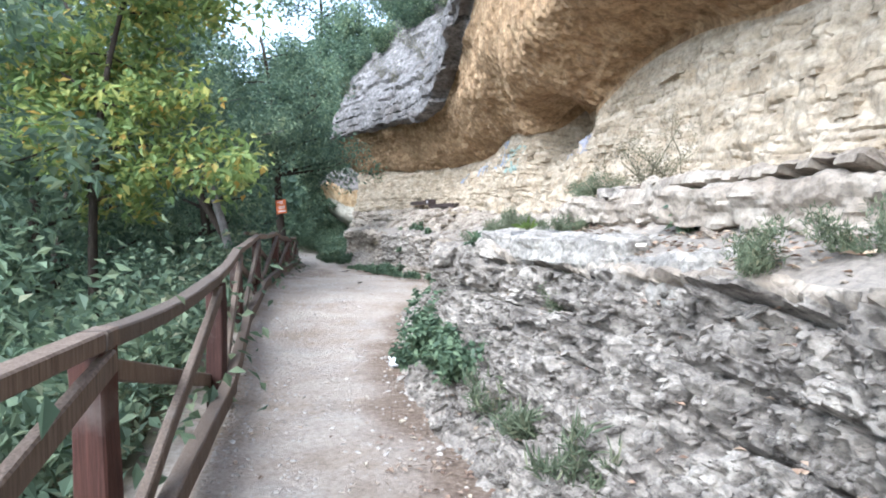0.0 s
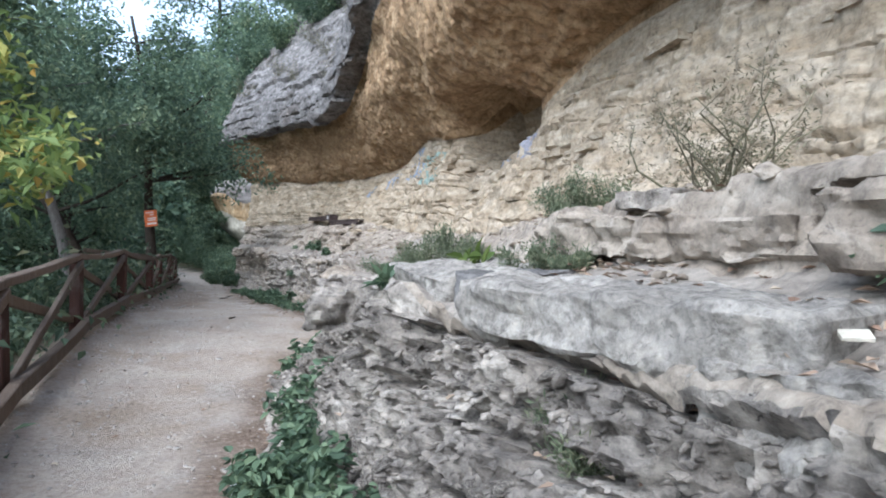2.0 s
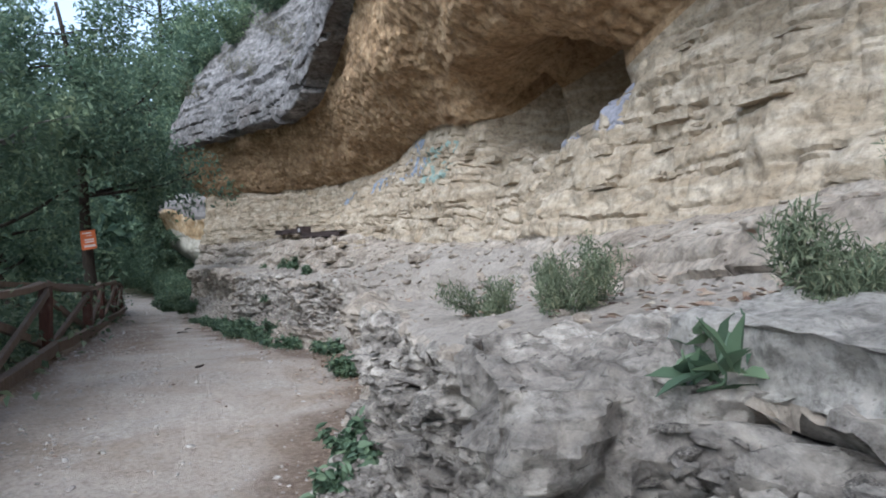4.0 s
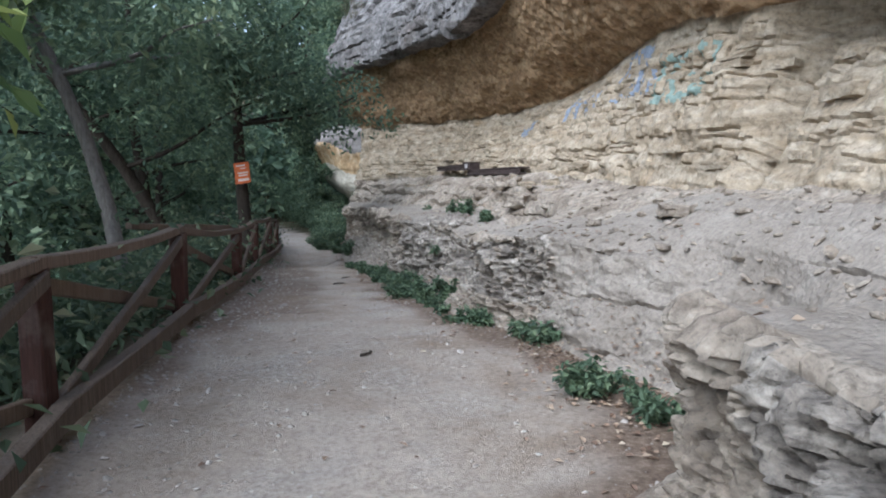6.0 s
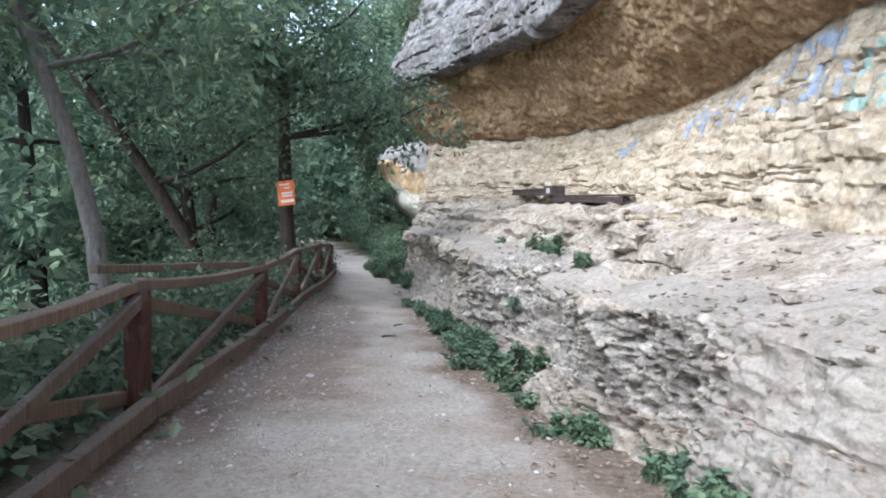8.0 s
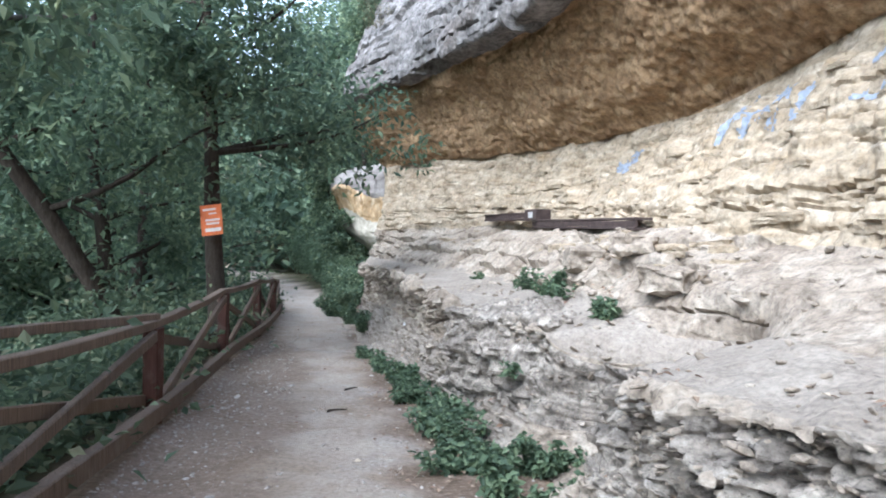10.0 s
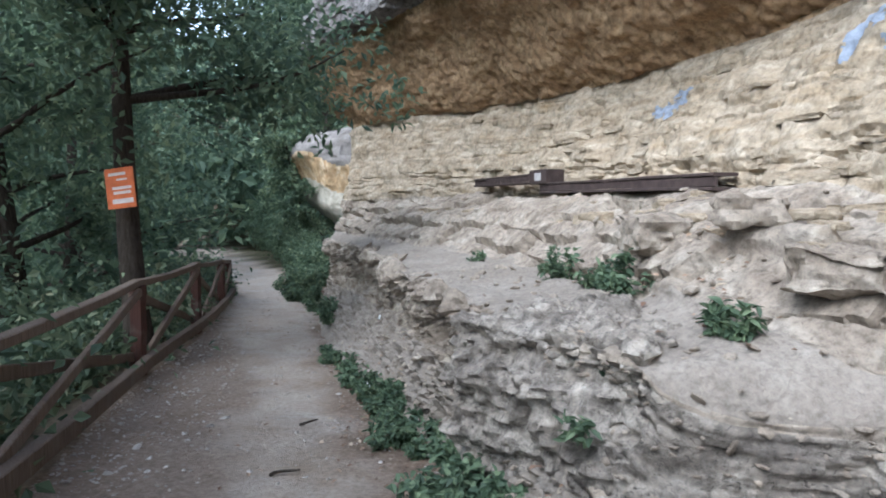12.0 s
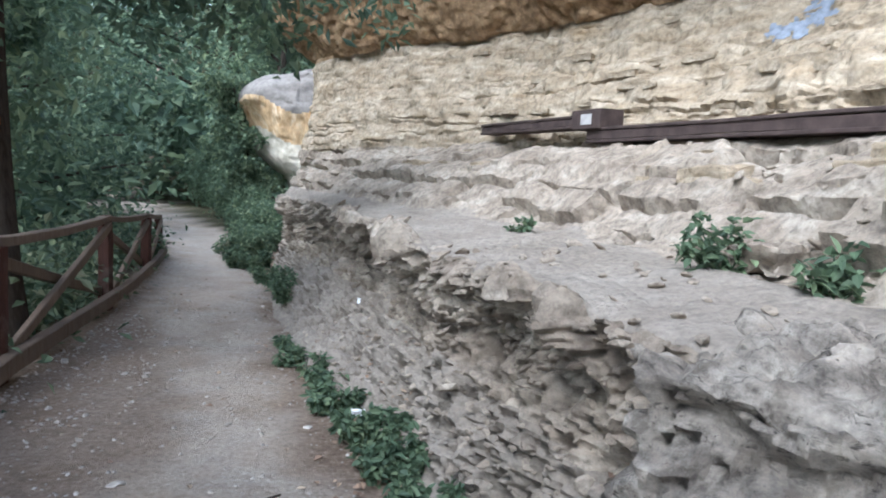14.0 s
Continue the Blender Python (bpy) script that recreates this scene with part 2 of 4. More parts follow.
M_LEAF = leaf("green_leaves", [(0, (0.093, 0.134, 0.093)), (0.5, (0.155, 0.212, 0.138)), (0.85, (0.220, 0.283, 0.175)), (1, (0.305, 0.351, 0.213))], glow=0.45)
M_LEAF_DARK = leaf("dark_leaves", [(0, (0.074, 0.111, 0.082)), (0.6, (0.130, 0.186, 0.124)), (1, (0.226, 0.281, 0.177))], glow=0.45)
M_LEAF_YELLOW = leaf("yellowing_leaves", [(0, (0.138, 0.207, 0.083)), (0.6, (0.276, 0.345, 0.117)), (0.92, (0.442, 0.428, 0.138)), (1, (0.580, 0.359, 0.097))], glow=0.5)
M_WEED = leaf("weed_leaves", [(0, (0.062, 0.094, 0.062)), (0.6, (0.112, 0.162, 0.098)), (1, (0.185, 0.239, 0.143))])
# leaf greens darkened to stand in for the deep shade on the bank
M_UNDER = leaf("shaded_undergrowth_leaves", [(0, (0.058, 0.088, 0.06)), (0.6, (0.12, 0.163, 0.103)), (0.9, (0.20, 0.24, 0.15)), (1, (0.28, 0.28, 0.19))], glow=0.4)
M_FERN = leaf("bright_leaves", [(0, (0.09, 0.135, 0.035)), (1, (0.17, 0.22, 0.06))])
M_DRY = leaf("dry_weed", [(0, (0.11, 0.09, 0.065)), (0.6, (0.15, 0.14, 0.09)), (1, (0.22, 0.19, 0.13))], 0.8, 0.2)
M_SAGE = leaf("grey_green_weed", [(0, (0.085, 0.105, 0.065)), (0.7, (0.14, 0.16, 0.10)), (1, (0.22, 0.22, 0.14))], 0.8, 0.25)
M_LITTER = leaf("fallen_leaves", [(0, (0.13, 0.08, 0.06)), (0.45, (0.25, 0.17, 0.125)), (0.88, (0.33, 0.25, 0.19)), (1, (0.46, 0.39, 0.31))], 0.8, 0.1)


def plain(name, colour, rough=0.7, metal=0.0, vary=0.25, scale=8.0):
    m, nt, b = material(name, rough, 0.3)
    b.inputs["Metallic"].default_value = metal
    lo = tuple(c * (1 - vary) for c in colour)
    hi = tuple(min(1, c * (1 + vary)) for c in colour)
    f = tex(nt, scale, 6, 0.65)
    nt.links.new(ramp(nt, f, [(0.3, lo), (0.7, hi)]), b.inputs["Base Color"])
    bump(nt, b, f, 0.25, 0.01)
    return m


M_ORANGE = plain("orange_paint", (0.55, 0.13, 0.035), 0.6)
M_PALE = plain("pale_lettering", (0.62, 0.52, 0.47), 0.7)
M_RUST = plain("brown_rusted_steel", (0.055, 0.038, 0.034), 0.8, 0.1, 0.4)
M_PLATE = plain("grey_label", (0.38, 0.36, 0.35), 0.6)
M_PAPER = plain("white_paper", (0.75, 0.75, 0.76), 0.8, 0, 0.08)
M_BLUE = plain("faded_blue_spray", (0.225, 0.25, 0.30), 0.95, 0, 0.35, 14)
M_TEAL = plain("faded_teal_spray", (0.215, 0.275, 0.24), 0.95, 0, 0.35, 14)
M_VIOLET = plain("faded_violet_spray", (0.25, 0.24, 0.265), 0.95, 0, 0.35, 14)
M_STONE = rock("loose_stone", (0.25, 0.22, 0.19), (0.37, 0.33, 0.29), (0.50, 0.455, 0.41), (0.34, 0.30, 0.27), (0.5, 0.65), (1, 1, 1), 2.5, specks=0.1, grit=0.2)


def water_material():
    m, nt, b = material("river_water", 0.06, 0.6)
    b.inputs["Base Color"].default_value = (0.10, 0.13, 0.12, 1)
    bump(nt, b, tex(nt, 3.5, 4, 0.6, (1, 0.4, 1)), 0.25, 0.05)
    return m


M_WATER = water_material()

# ---------------------------------------------------------------- ground
GROUND = [(-12, 0.0), (0, 0.0), (6, 0.03), (9, 0.12), (12.5, 0.18), (16, 0.03), (21.5, -0.28), (26, -0.48), (31, -0.63), (42, -0.58), (60, -0.4)]
FENCE_LINE = [(-8, -0.8), (-2, -0.98), (1, -1.1), (2.4, -1.22), (4.9, -1.68), (7, -2.2), (10, -2.85), (13.6, -3.4), (17, -3.95), (20.5, -4.7), (23.3, -5.15), (28, -6.15), (31, -7.0), (36, -9.6), (42, -14)]
FAR_PATH = [(28, -5.1), (30, -5.7), (33, -6.9), (37, -8.9), (41, -11.2), (46, -14.0), (60, -20)]
SOIL_EDGE = [(-6, 0.7), (3.4, 0.1), (5.3, -0.35), (9.6, -0.5), (10.7, 0.15), (12.6, -0.2), (14, -0.75), (16.9, -1.7), (18.5, -2.1), (21.8, -2.8), (27.9, -4.1), (32, -5.2)]
RIVER_Z = -2.6


def ground_z(x, y):
    x, y = np.asarray(x, float), np.asarray(y, float)
    g = keyed(y, GROUND)
    edge = keyed(y, FENCE_LINE)
    out = edge - 0.12 - x
    bank = smoothstep(0, 4.5, out) * 2.0 + smoothstep(3.0, 7.5, out) * 1.6
    far = smoothstep(16, 34, out) * 6.0 + smoothstep(50, 84, y) * 19.0
    p = np.stack([x, y, np.zeros_like(x)], -1)
    rough = 0.012 * fbm(p, 0.5, 3, 3) + 0.02 * fbm(p, 1.7, 2, 8) + smoothstep(0.0, 1.0, out) * 0.08 * fbm(p, 0.8, 3, 5)
    return g - bank + far + rough + 0.05 * smoothstep(-0.55, -0.1, out) * (out < 0.3)


def spaced(core_a, core_b, step, far):
    core = np.arange(core_a, core_b + step / 2, step)
    grow = np.cumsum(step * 1.25 ** np.arange(1, 60))
    grow = grow[grow < far]
    return np.concatenate([core[0] - grow[::-1], core, core[-1] + grow])


gx, gy = spaced(-7.5, 1.5, 0.07, 1800), spaced(-2.0, 32.0, 0.08, 1800)
GX, GY = np.meshgrid(gx, gy, indexing="ij")
GZ = ground_z(GX, GY)
ground = new("ground", grid_mesh("ground", np.stack([GX, GY, GZ], -1), M_GROUND))
tagged(ground, "trodden pale brown earth footpath with gravel edges and leaf-mould bank", "ground", kind="structure")
bank_mask = smoothstep(-0.05, 0.3, keyed(GY, FENCE_LINE) - 0.1 - GX)
far_path = keyed(GY, FAR_PATH)
bank_mask = np.where(GY > 32, smoothstep(0.9, 1.4, np.abs(GX - far_path) + 0.25 * vnoise(GX, GY, GX * 0, 12)), bank_mask)
gp = np.stack([GX, GY, GX * 0], -1)
wander = 0.22 * fbm(gp, 0.6, 3, 17)
soil_mask = smoothstep(0.35, 0.0, GX - keyed(GY, FENCE_LINE) - 0.95 * smoothstep(12, 16, GY) * smoothstep(25, 21, GY) + wander) * smoothstep(8, 13, GY) * 0.65
foot_gap = keyed(GY, SOIL_EDGE) - GX + wander
soil_mask = np.maximum(soil_mask, smoothstep(0.45, 0.0, foot_gap) * 0.9)
sat = ground.data.attributes.new("soil", 'FLOAT', 'POINT')
sat.data.foreach_set("value", soil_mask.ravel().astype(np.float32))
att = ground.data.attributes.new("bank", 'FLOAT', 'POINT')
att.data.foreach_set("value", bank_mask.ravel().astype(np.float32))
wx, wy = np.meshgrid(np.linspace(-34, -5, 60), np.linspace(-40, 60, 90), indexing="ij")
water = new("water", grid_mesh("water", np.stack([wx, wy, np.full_like(wx, RIVER_Z)], -1), M_WATER))
tagged(water, "pale sky-reflecting river water below the bank", "river", kind="structure")

# ---------------------------------------------------------------- cliff
# curves along the walk: the foot, the ledge's edge, the ledge's back, the upper ledge, the wall, the overhang, the caprock
FOOT_X = [(-6, 0.9), (0, 0.6), (3.4, 0.3), (5.3, -0.2), (7.7, -0.4), (9.6, -0.22), (10.25, -0.1), (10.7, 0.5), (11.3, 0.65), (12.6, 0.1), (13.4, -0.12), (14, -0.42), (15, -0.9), (15.6, -0.95), (16.1, -0.8), (16.6, -1.15), (16.9, -1.32), (18.5, -1.68), (20, -2.14), (21.8, -2.8), (24.5, -3.5), (27.9, -4.05), (29.6, -4.3), (30.6, -3.6), (32, -1.5)]
EDGE_X = [(-6, 2.0), (2.5, 1.2), (3.5, 0.93), (4.2, 0.77), (4.6, 0.66), (5.2, 0.43), (6.4, 0.28), (7.4, 0.0), (9.3, 0.0), (10.2, 0.15), (10.7, 0.9), (11.6, 1.1), (12.8, 0.5), (13.4, 0.08), (15.2, -0.62), (15.6, -0.5), (15.95, -0.02), (16.4, -0.05), (16.62, -0.82), (16.8, -0.9), (18.5, -1.55), (23.3, -2.77), (28, -3.9), (29.6, -4.2), (30.6, -3.5), (32, -1.4)]
EDGE_Z = [(-6, 1.25), (3, 1.22), (4.2, 1.2), (6.2, 1.2), (7.4, 1.1), (9.3, 1.05), (10.2, 1.02), (10.7, 0.85), (11.6, 0.85), (13.4, 1.05), (15.2, 0.9), (15.8, 0.84), (16.15, 0.72), (16.5, 0.72), (16.7, 0.92), (23.3, 0.92), (28, 0.75), (32, 0.7)]
MID_MIX = [(-6, 0.6), (3, 0.62), (5, 0.72), (9, 0.8), (11, 0.5), (13.5, 0.6), (15, 1.15), (16, 1.0), (17, 0.9), (17.8, 1.0), (19, 2.0), (20.5, 2.3), (23, 1.8), (28, 1.3), (32, 1)]
MID_Z = [(-6, 0.5), (14.5, 0.5), (17.2, 0.62), (23, 0.62), (28, 0.5), (32, 0.5)]
BACK_X = [(-6, 2.3), (2.5, 1.75), (5, 1.3), (7, 1.05), (9, 1.0), (10.6, 1.25), (13.4, 0.7), (15.2, 0.25), (16.2, 0.4), (16.6, 0.05), (16.9, -0.2), (18, -0.55), (20.5, -1.0), (23.3, -2.2), (28, -3.7), (29.6, -4.05), (30.6, -3.3), (32, -1.2)]
BACK_Z = [(-6, 1.45), (5, 1.42), (7, 1.3), (9, 1.15), (10.6, 1.05), (13.4, 1.2), (15.6, 1.08), (16.1, 0.94), (16.5, 0.92), (16.85, 1.02), (18, 1.04), (23.3, 1.0), (28, 0.95), (32, 0.9)]
STEP_X = [(-6, 2.35), (2.5, 1.8), (5.2, 1.36), (7, 1.25), (9, 1.35), (10.6, 1.45), (13.4, 1.05), (15.2, 0.65), (16.7, 0.2), (18, -0.15), (20.5, -0.55), (23.3, -1.6), (28, -3.6), (29.6, -3.95), (30.6, -3.2), (32, -1.1)]
STEP_Z = [(-6, 1.75), (5.2, 1.69), (7, 1.55), (9, 1.35), (10.6, 1.25), (13.4, 1.35), (16.7, 1.3), (18, 1.4), (23.3, 1.4), (28, 1.2), (32, 1.2)]
BASE_X = [(-6, 3.0), (2.5, 2.6), (5.2, 2.45), (9, 1.95), (10.6, 1.75), (13.4, 1.5), (16, 1.05), (18.8, 0.42), (21.9, -0.12), (23.9, -0.95), (28, -3.35), (29.6, -3.85), (30.6, -3.1), (32, -1.0)]
BASE_Z = [(-6, 1.85), (5.2, 1.76), (9, 1.62), (10.6, 1.5), (13.4, 1.5), (16, 1.55), (18.8, 1.74), (23.9, 1.74), (28, 1.6), (32, 1.6)]
TOP_X = [(-6, 3.1), (4.8, 2.8), (7.7, 2.7), (9.2, 2.5), (10.3, 2.2), (11.8, 2.35), (13.3, 2.25), (13.8, 1.85), (15.4, 1.65), (20, 1.17), (24, -0.4), (28, -3.1), (29.6, -3.7), (30.6, -3.0), (32, -0.9)]
TOP_Z = [(-6, 2.9), (4.8, 3.05), (7.7, 3.42), (9.2, 3.3), (10.3, 2.85), (11.8, 2.75), (13.4, 3.05), (15.4, 3.32), (20, 3.05), (24, 3.1), (29.6, 3.2), (32, 3.2)]
NOSE_X = [(-6, 1.9), (4, 1.55), (10, 1.0), (15, 0.55), (19.7, 0.02), (24.5, -1.9), (28.6, -4.45), (29.8, -4.6), (30.8, -3.6), (32, -1.0)]
NOSE_Z = [(-6, 4.2), (4, 4.1), (10, 3.95), (15, 4.05), (19.7, 4.2), (24.5, 4.4), (28.6, 4.4), (32, 4.4)]
CAPB_X = [(-6, 1.7), (4, 1.3), (10, 0.7), (15, 0.1), (18.5, -0.3), (20, -0.65), (24.5, -2.45), (28.6, -4.7), (29.9, -4.8), (30.9, -3.7), (32, -0.9)]
CAPB_Z = [(-6, 6.2), (4, 6.2), (10, 6.0), (15, 5.5), (18.5, 4.9), (20, 4.45), (24.5, 4.68), (28.6, 4.62), (32, 4.6)]


def cliff_profile(y):
    f = lambda k: keyed(y, k)
    pts = [(f(FOOT_X) - 0.25, keyed(y, GROUND) - 0.2), (f(FOOT_X), keyed(y, GROUND) + 0.05),
           (f(FOOT_X) * (1 - f(MID_MIX)) + f(EDGE_X) * f(MID_MIX), keyed(y, GROUND) * (1 - f(MID_Z)) + f(EDGE_Z) * f(MID_Z)),
           (f(EDGE_X), f(EDGE_Z)), (f(BACK_X), f(BACK_Z)), (f(STEP_X), f(STEP_Z)), (f(BASE_X), f(BASE_Z)),
           (f(TOP_X), f(TOP_Z)), (f(TOP_X) * 0.8 + f(NOSE_X) * 0.2, f(TOP_Z) + 0.12), (f(NOSE_X), f(NOSE_Z)),
           (f(NOSE_X) * 0.9 + f(CAPB_X) * 0.1, f(CAPB_Z) - 0.05), (f(CAPB_X), f(CAPB_Z)), (f(CAPB_X) + 0.02, f(CAPB_Z) + 0.75),
           (f(CAPB_X) + 0.9, f(CAPB_Z) + 2.3), (f(CAPB_X) + 2.8, f(CAPB_Z) + 5.2), (f(CAPB_X) + 30, f(CAPB_Z) + 9.0)]
    return np.stack([np.stack(p, -1) for p in pts], 1)


COUNTS = [3, 42, 42, 34, 20, 34, 86, 8, 50, 26, 10, 22, 26, 26, 8]
CY = np.concatenate([np.arange(-6, 1.5, 0.1), np.arange(1.5, 7.6, 0.018), np.arange(7.6, 12, 0.02), np.arange(12, 24, 0.024), np.arange(24, 30.5, 0.05), np.arange(30.5, 32.01, 0.15)])
ctrl = cliff_profile(CY)
cols, zone = [], []
for n, c in enumerate(COUNTS):
    for k in range(c):
        u = k / c
        cols.append(ctrl[:, n] * (1 - u) + ctrl[:, n + 1] * u)
        zone.append(n + u)
cols.append(ctrl[:, -1])
zone.append(len(COUNTS))
prof = np.stack(cols, 1)
zone = np.array(zone)
for _ in range(2):
    prof[:, 1:-1] = prof[:, 1:-1] * 0.5 + (prof[:, :-2] + prof[:, 2:]) * 0.25
lobe = np.where((zone > 7.3) & (zone < 9.95))[0]
for _ in range(260):
    prof[:, lobe] = prof[:, lobe] * 0.5 + (prof[:, lobe - 1] + prof[:, lobe + 1]) * 0.25
CP = np.stack([prof[..., 0], np.repeat(CY[:, None], prof.shape[1], 1), prof[..., 1]], -1)


def normals(p):
    a, b = np.gradient(p, axis=0), np.gradient(p, axis=1)
    n = np.cross(b, a)
    return n / np.maximum(np.linalg.norm(n, axis=-1, keepdims=True), 1e-9)


def strata(p, seed, thin, thick, wide, depth):
    """Bedded blocks: how far each stands proud, with recessed joints."""
    q = p[..., 2] + 0.05 * fbm(p * np.array([1, 1, 0.3]), 2.6, 2, seed) + 0.022 * fbm(p, 0.25, 2, seed + 3)
    rng = np.random.default_rng(seed)
    lines = np.cumsum(rng.uniform(thin, thick, 120)) - 4
    li = np.searchsorted(lines, q)
    lo, hi = lines[np.clip(li - 1, 0, 119)], lines[np.clip(li, 0, 119)]
    w = wide * (0.6 + 0.9 * hash3(li, li * 0, li * 0, seed))
    u = (p[..., 1] + 0.05 * fbm(p, 0.4, 2, seed + 5)) / w + 9 * hash3(li, li * 0 + 1, li * 0, seed)
    bi = np.floor(u)
    h = hash3(li, bi, li * 0, seed + 1)
    out = (h - 0.5) * depth
    dz = np.minimum(q - lo, hi - q)
    dy = np.minimum(u - bi, bi + 1 - u) * w
    open_z = hash3(li, np.floor(p[..., 1] / 0.45 + 7 * hash3(li, li * 0, li * 0, 3)), li * 0, seed + 2) > 0.62
    open_y = hash3(li, bi, li * 0, seed + 4) > 0.6
    crack = np.maximum(smoothstep(0.028, 0.008, dz) * open_z, smoothstep(0.028, 0.008, dy) * open_y)
    return out - crack * depth * 0.8


Z = np.broadcast_to(zone, CP.shape[:2])
scarp = smoothstep(0.8, 1.3, Z) * smoothstep(3.15, 2.9, Z)
tread = smoothstep(2.95, 3.15, Z) * smoothstep(4.1, 3.9, Z)
riser = smoothstep(3.9, 4.1, Z) * smoothstep(5.1, 4.95, Z)
upper = smoothstep(4.95, 5.1, Z) * smoothstep(6.1, 5.9, Z)
wallz = smoothstep(5.9, 6.1, Z) * smoothstep(7.05, 6.9, Z)
under = smoothstep(6.95, 7.1, Z) * smoothstep(10.3, 9.9, Z)
capz = smoothstep(9.9, 10.3, Z)
Y = CP[..., 1]
ramp_y = smoothstep(10.5, 11.0, Y) * smoothstep(13.9, 13.2, Y)
sand_y = smoothstep(9.5, 11, Y) * smoothstep(17.2, 16.2, Y)
d1, d2 = cells(CP * np.array([1, 1, 1.25]), 0.13, 4)
e1, e2 = cells(CP, 0.34, 9)
g1, g2 = cells(CP * np.array([1, 1, 1.4]), 0.07, 6)
pits = -smoothstep(0.5, 0.12, d1) - 0.75 * smoothstep(0.55, 0.15, g1)
h1, h2 = cells(CP * np.array([1, 0.6, 1.5]), 0.42, 27)
f1, f2 = cells(CP, 0.2, 14)
m1, m2 = cells(CP, 0.045, 19)
rough_big = fbm(CP, 0.55, 4, 21)
rough_small = fbm(CP, 0.12, 3, 31)
disp = (scarp * (1 - 0.95 * ramp_y)) * (0.12 * rough_big + 0.105 * pits + 0.06 * (e2 - e1) + 0.045 * rough_small + (1 - 0.75 * smoothstep(12, 13.5, Y)) * strata(CP, 15, 0.1, 0.3, 0.6, 0.12) - 0.045 * smoothstep(0.5, 0.1, m1) - 0.05 * smoothstep(12, 13.5, Y) * smoothstep(0.55, 0.2, f1))
disp = disp * (1 - 0.75 * smoothstep(15.4, 15.7, Y) * smoothstep(16.75, 16.6, Y))
disp = disp + scarp * ramp_y * (0.07 * rough_big + 0.035 * rough_small - 0.02 * smoothstep(0.5, 0.12, d1) + strata(CP, 44, 0.12, 0.4, 1.6, 0.06))
disp = disp + tread * (0.022 * rough_big + 0.012 * rough_small)
disp = disp + riser * (0.05 * rough_big + strata(CP, 3, 0.14, 0.26, 0.9, 0.16) + 0.015 * rough_small) * (1 - 0.8 * sand_y)
disp = disp + upper * (0.03 * rough_big + 0.015 * rough_small + smoothstep(16, 17.5, Y) * strata(CP, 5, 0.1, 0.24, 0.7, 0.16))
disp = disp + wallz * (0.07 * rough_big + 0.045 * (h2 - h1) + (1 - 0.5 * smoothstep(9.5, 8.0, Y)) * (1 - 0.6 * smoothstep(6.35, 6.55, Z) * smoothstep(15, 17, Y)) * (0.75 * strata(CP, 8, 0.07, 0.26, 0.8, 0.075) + 0.5 * strata(CP, 33, 0.2, 0.6, 1.7, 0.10)) * (1 - 0.45 * smoothstep(21, 24, Y)) + 0.05 * smoothstep(6.3, 6.6, Z) * fbm(CP * np.array([1, 1, 0.22]), 0.22, 3, 81) + 0.02 * rough_small)
disp = disp + under * (0.16 * fbm(CP * np.array([1, 0.6, 1.3]), 1.3, 3, 41) - 0.03 * smoothstep(0.5, 0.15, f1) - 0.03 * smoothstep(0.5, 0.15, d1) + 0.025 * rough_small)
disp = disp + capz * (0.09 * fbm(CP, 0.9, 4, 51) - 0.03 * smoothstep(0.5, 0.15, f1) + strata(CP, 17, 0.14, 0.4, 2.2, 0.17))
# the recess under the overhang, and the pillar beside it
cave = np.exp(-((Y - 11.9) / 1.1) ** 2) * smoothstep(6.75, 7.05, Z) * smoothstep(8.6, 7.8, Z)
disp = disp - 1.5 * cave
disp = disp - 0.5 * np.exp(-((Y - 13.15) / 0.16) ** 2) * smoothstep(5.8, 6.2, Z) * smoothstep(7.4, 7.0, Z)
slot_y = smoothstep(3.4, 3.8, Y) * smoothstep(6.7, 6.4, Y)
bed_z = CP[..., 2] + 0.03 * fbm(CP, 0.5, 2, 91) + 0.012 * rough_small
disp = disp - 0.09 * smoothstep(0.03, 0.01, np.abs(bed_z - 1.165)) * scarp * slot_y
disp = disp - 0.10 * smoothstep(0.03, 0.008, np.abs(bed_z - 0.9 + 0.05 * (Y - 5))) * scarp * slot_y
disp = disp + 0.07 * smoothstep(0.87, 0.84, bed_z + 0.05 * (Y - 5)) * smoothstep(0.45, 0.6, bed_z) * scarp * slot_y
# the bench's overhanging lip
disp = disp + 0.05 * smoothstep(2.55, 2.75, Z) * smoothstep(3.1, 2.98, Z) * smoothstep(17.6, 18.6, Y) * (1 + rough_big)
CN = normals(CP)
CD = CP + CN * disp[..., None]


def cliff_piece(name, lo, hi, mat, label, category):
    c = np.where((zone >= lo) & (zone <= hi))[0]
    ob = new(name, grid_mesh(name, CD[:, c[0]:c[-1] + 1], mat))
    ob.data.set_sharp_from_angle(angle=radians(38))
    return tagged(ob, label, category, kind="structure")


ROCK_LEDGE = cliff_piece("rock_ledge", 0.0, 6.0, M_LEDGE, "pale pitted sandstone ledges and crumbling scree beside the path", "rock ledge")
ROCK_LEDGE.data.materials.append(M_SCARP)
ledge_cols = np.where(zone <= 6.0)[0]
grey = (zone[ledge_cols][None, :-1] < 2.97 + 0.12 * vnoise(CY * 2.1, CY * 0, CY * 0, 4)[:-1, None]) & ((CY[:-1, None] < 9.3) | ((CY[:-1, None] > 13.5) & (CY[:-1, None] < 18.2) & (zone[ledge_cols][None, :-1] > 1.5)))
ROCK_LEDGE.data.materials.append(M_DUST)
zf = zone[ledge_cols][None, :-1] + 0.1 * vnoise(CY * 2.7, CY * 0, CY * 0, 14)[:-1, None] + 0 * CY[:-1, None]
yf = CY[:-1, None]
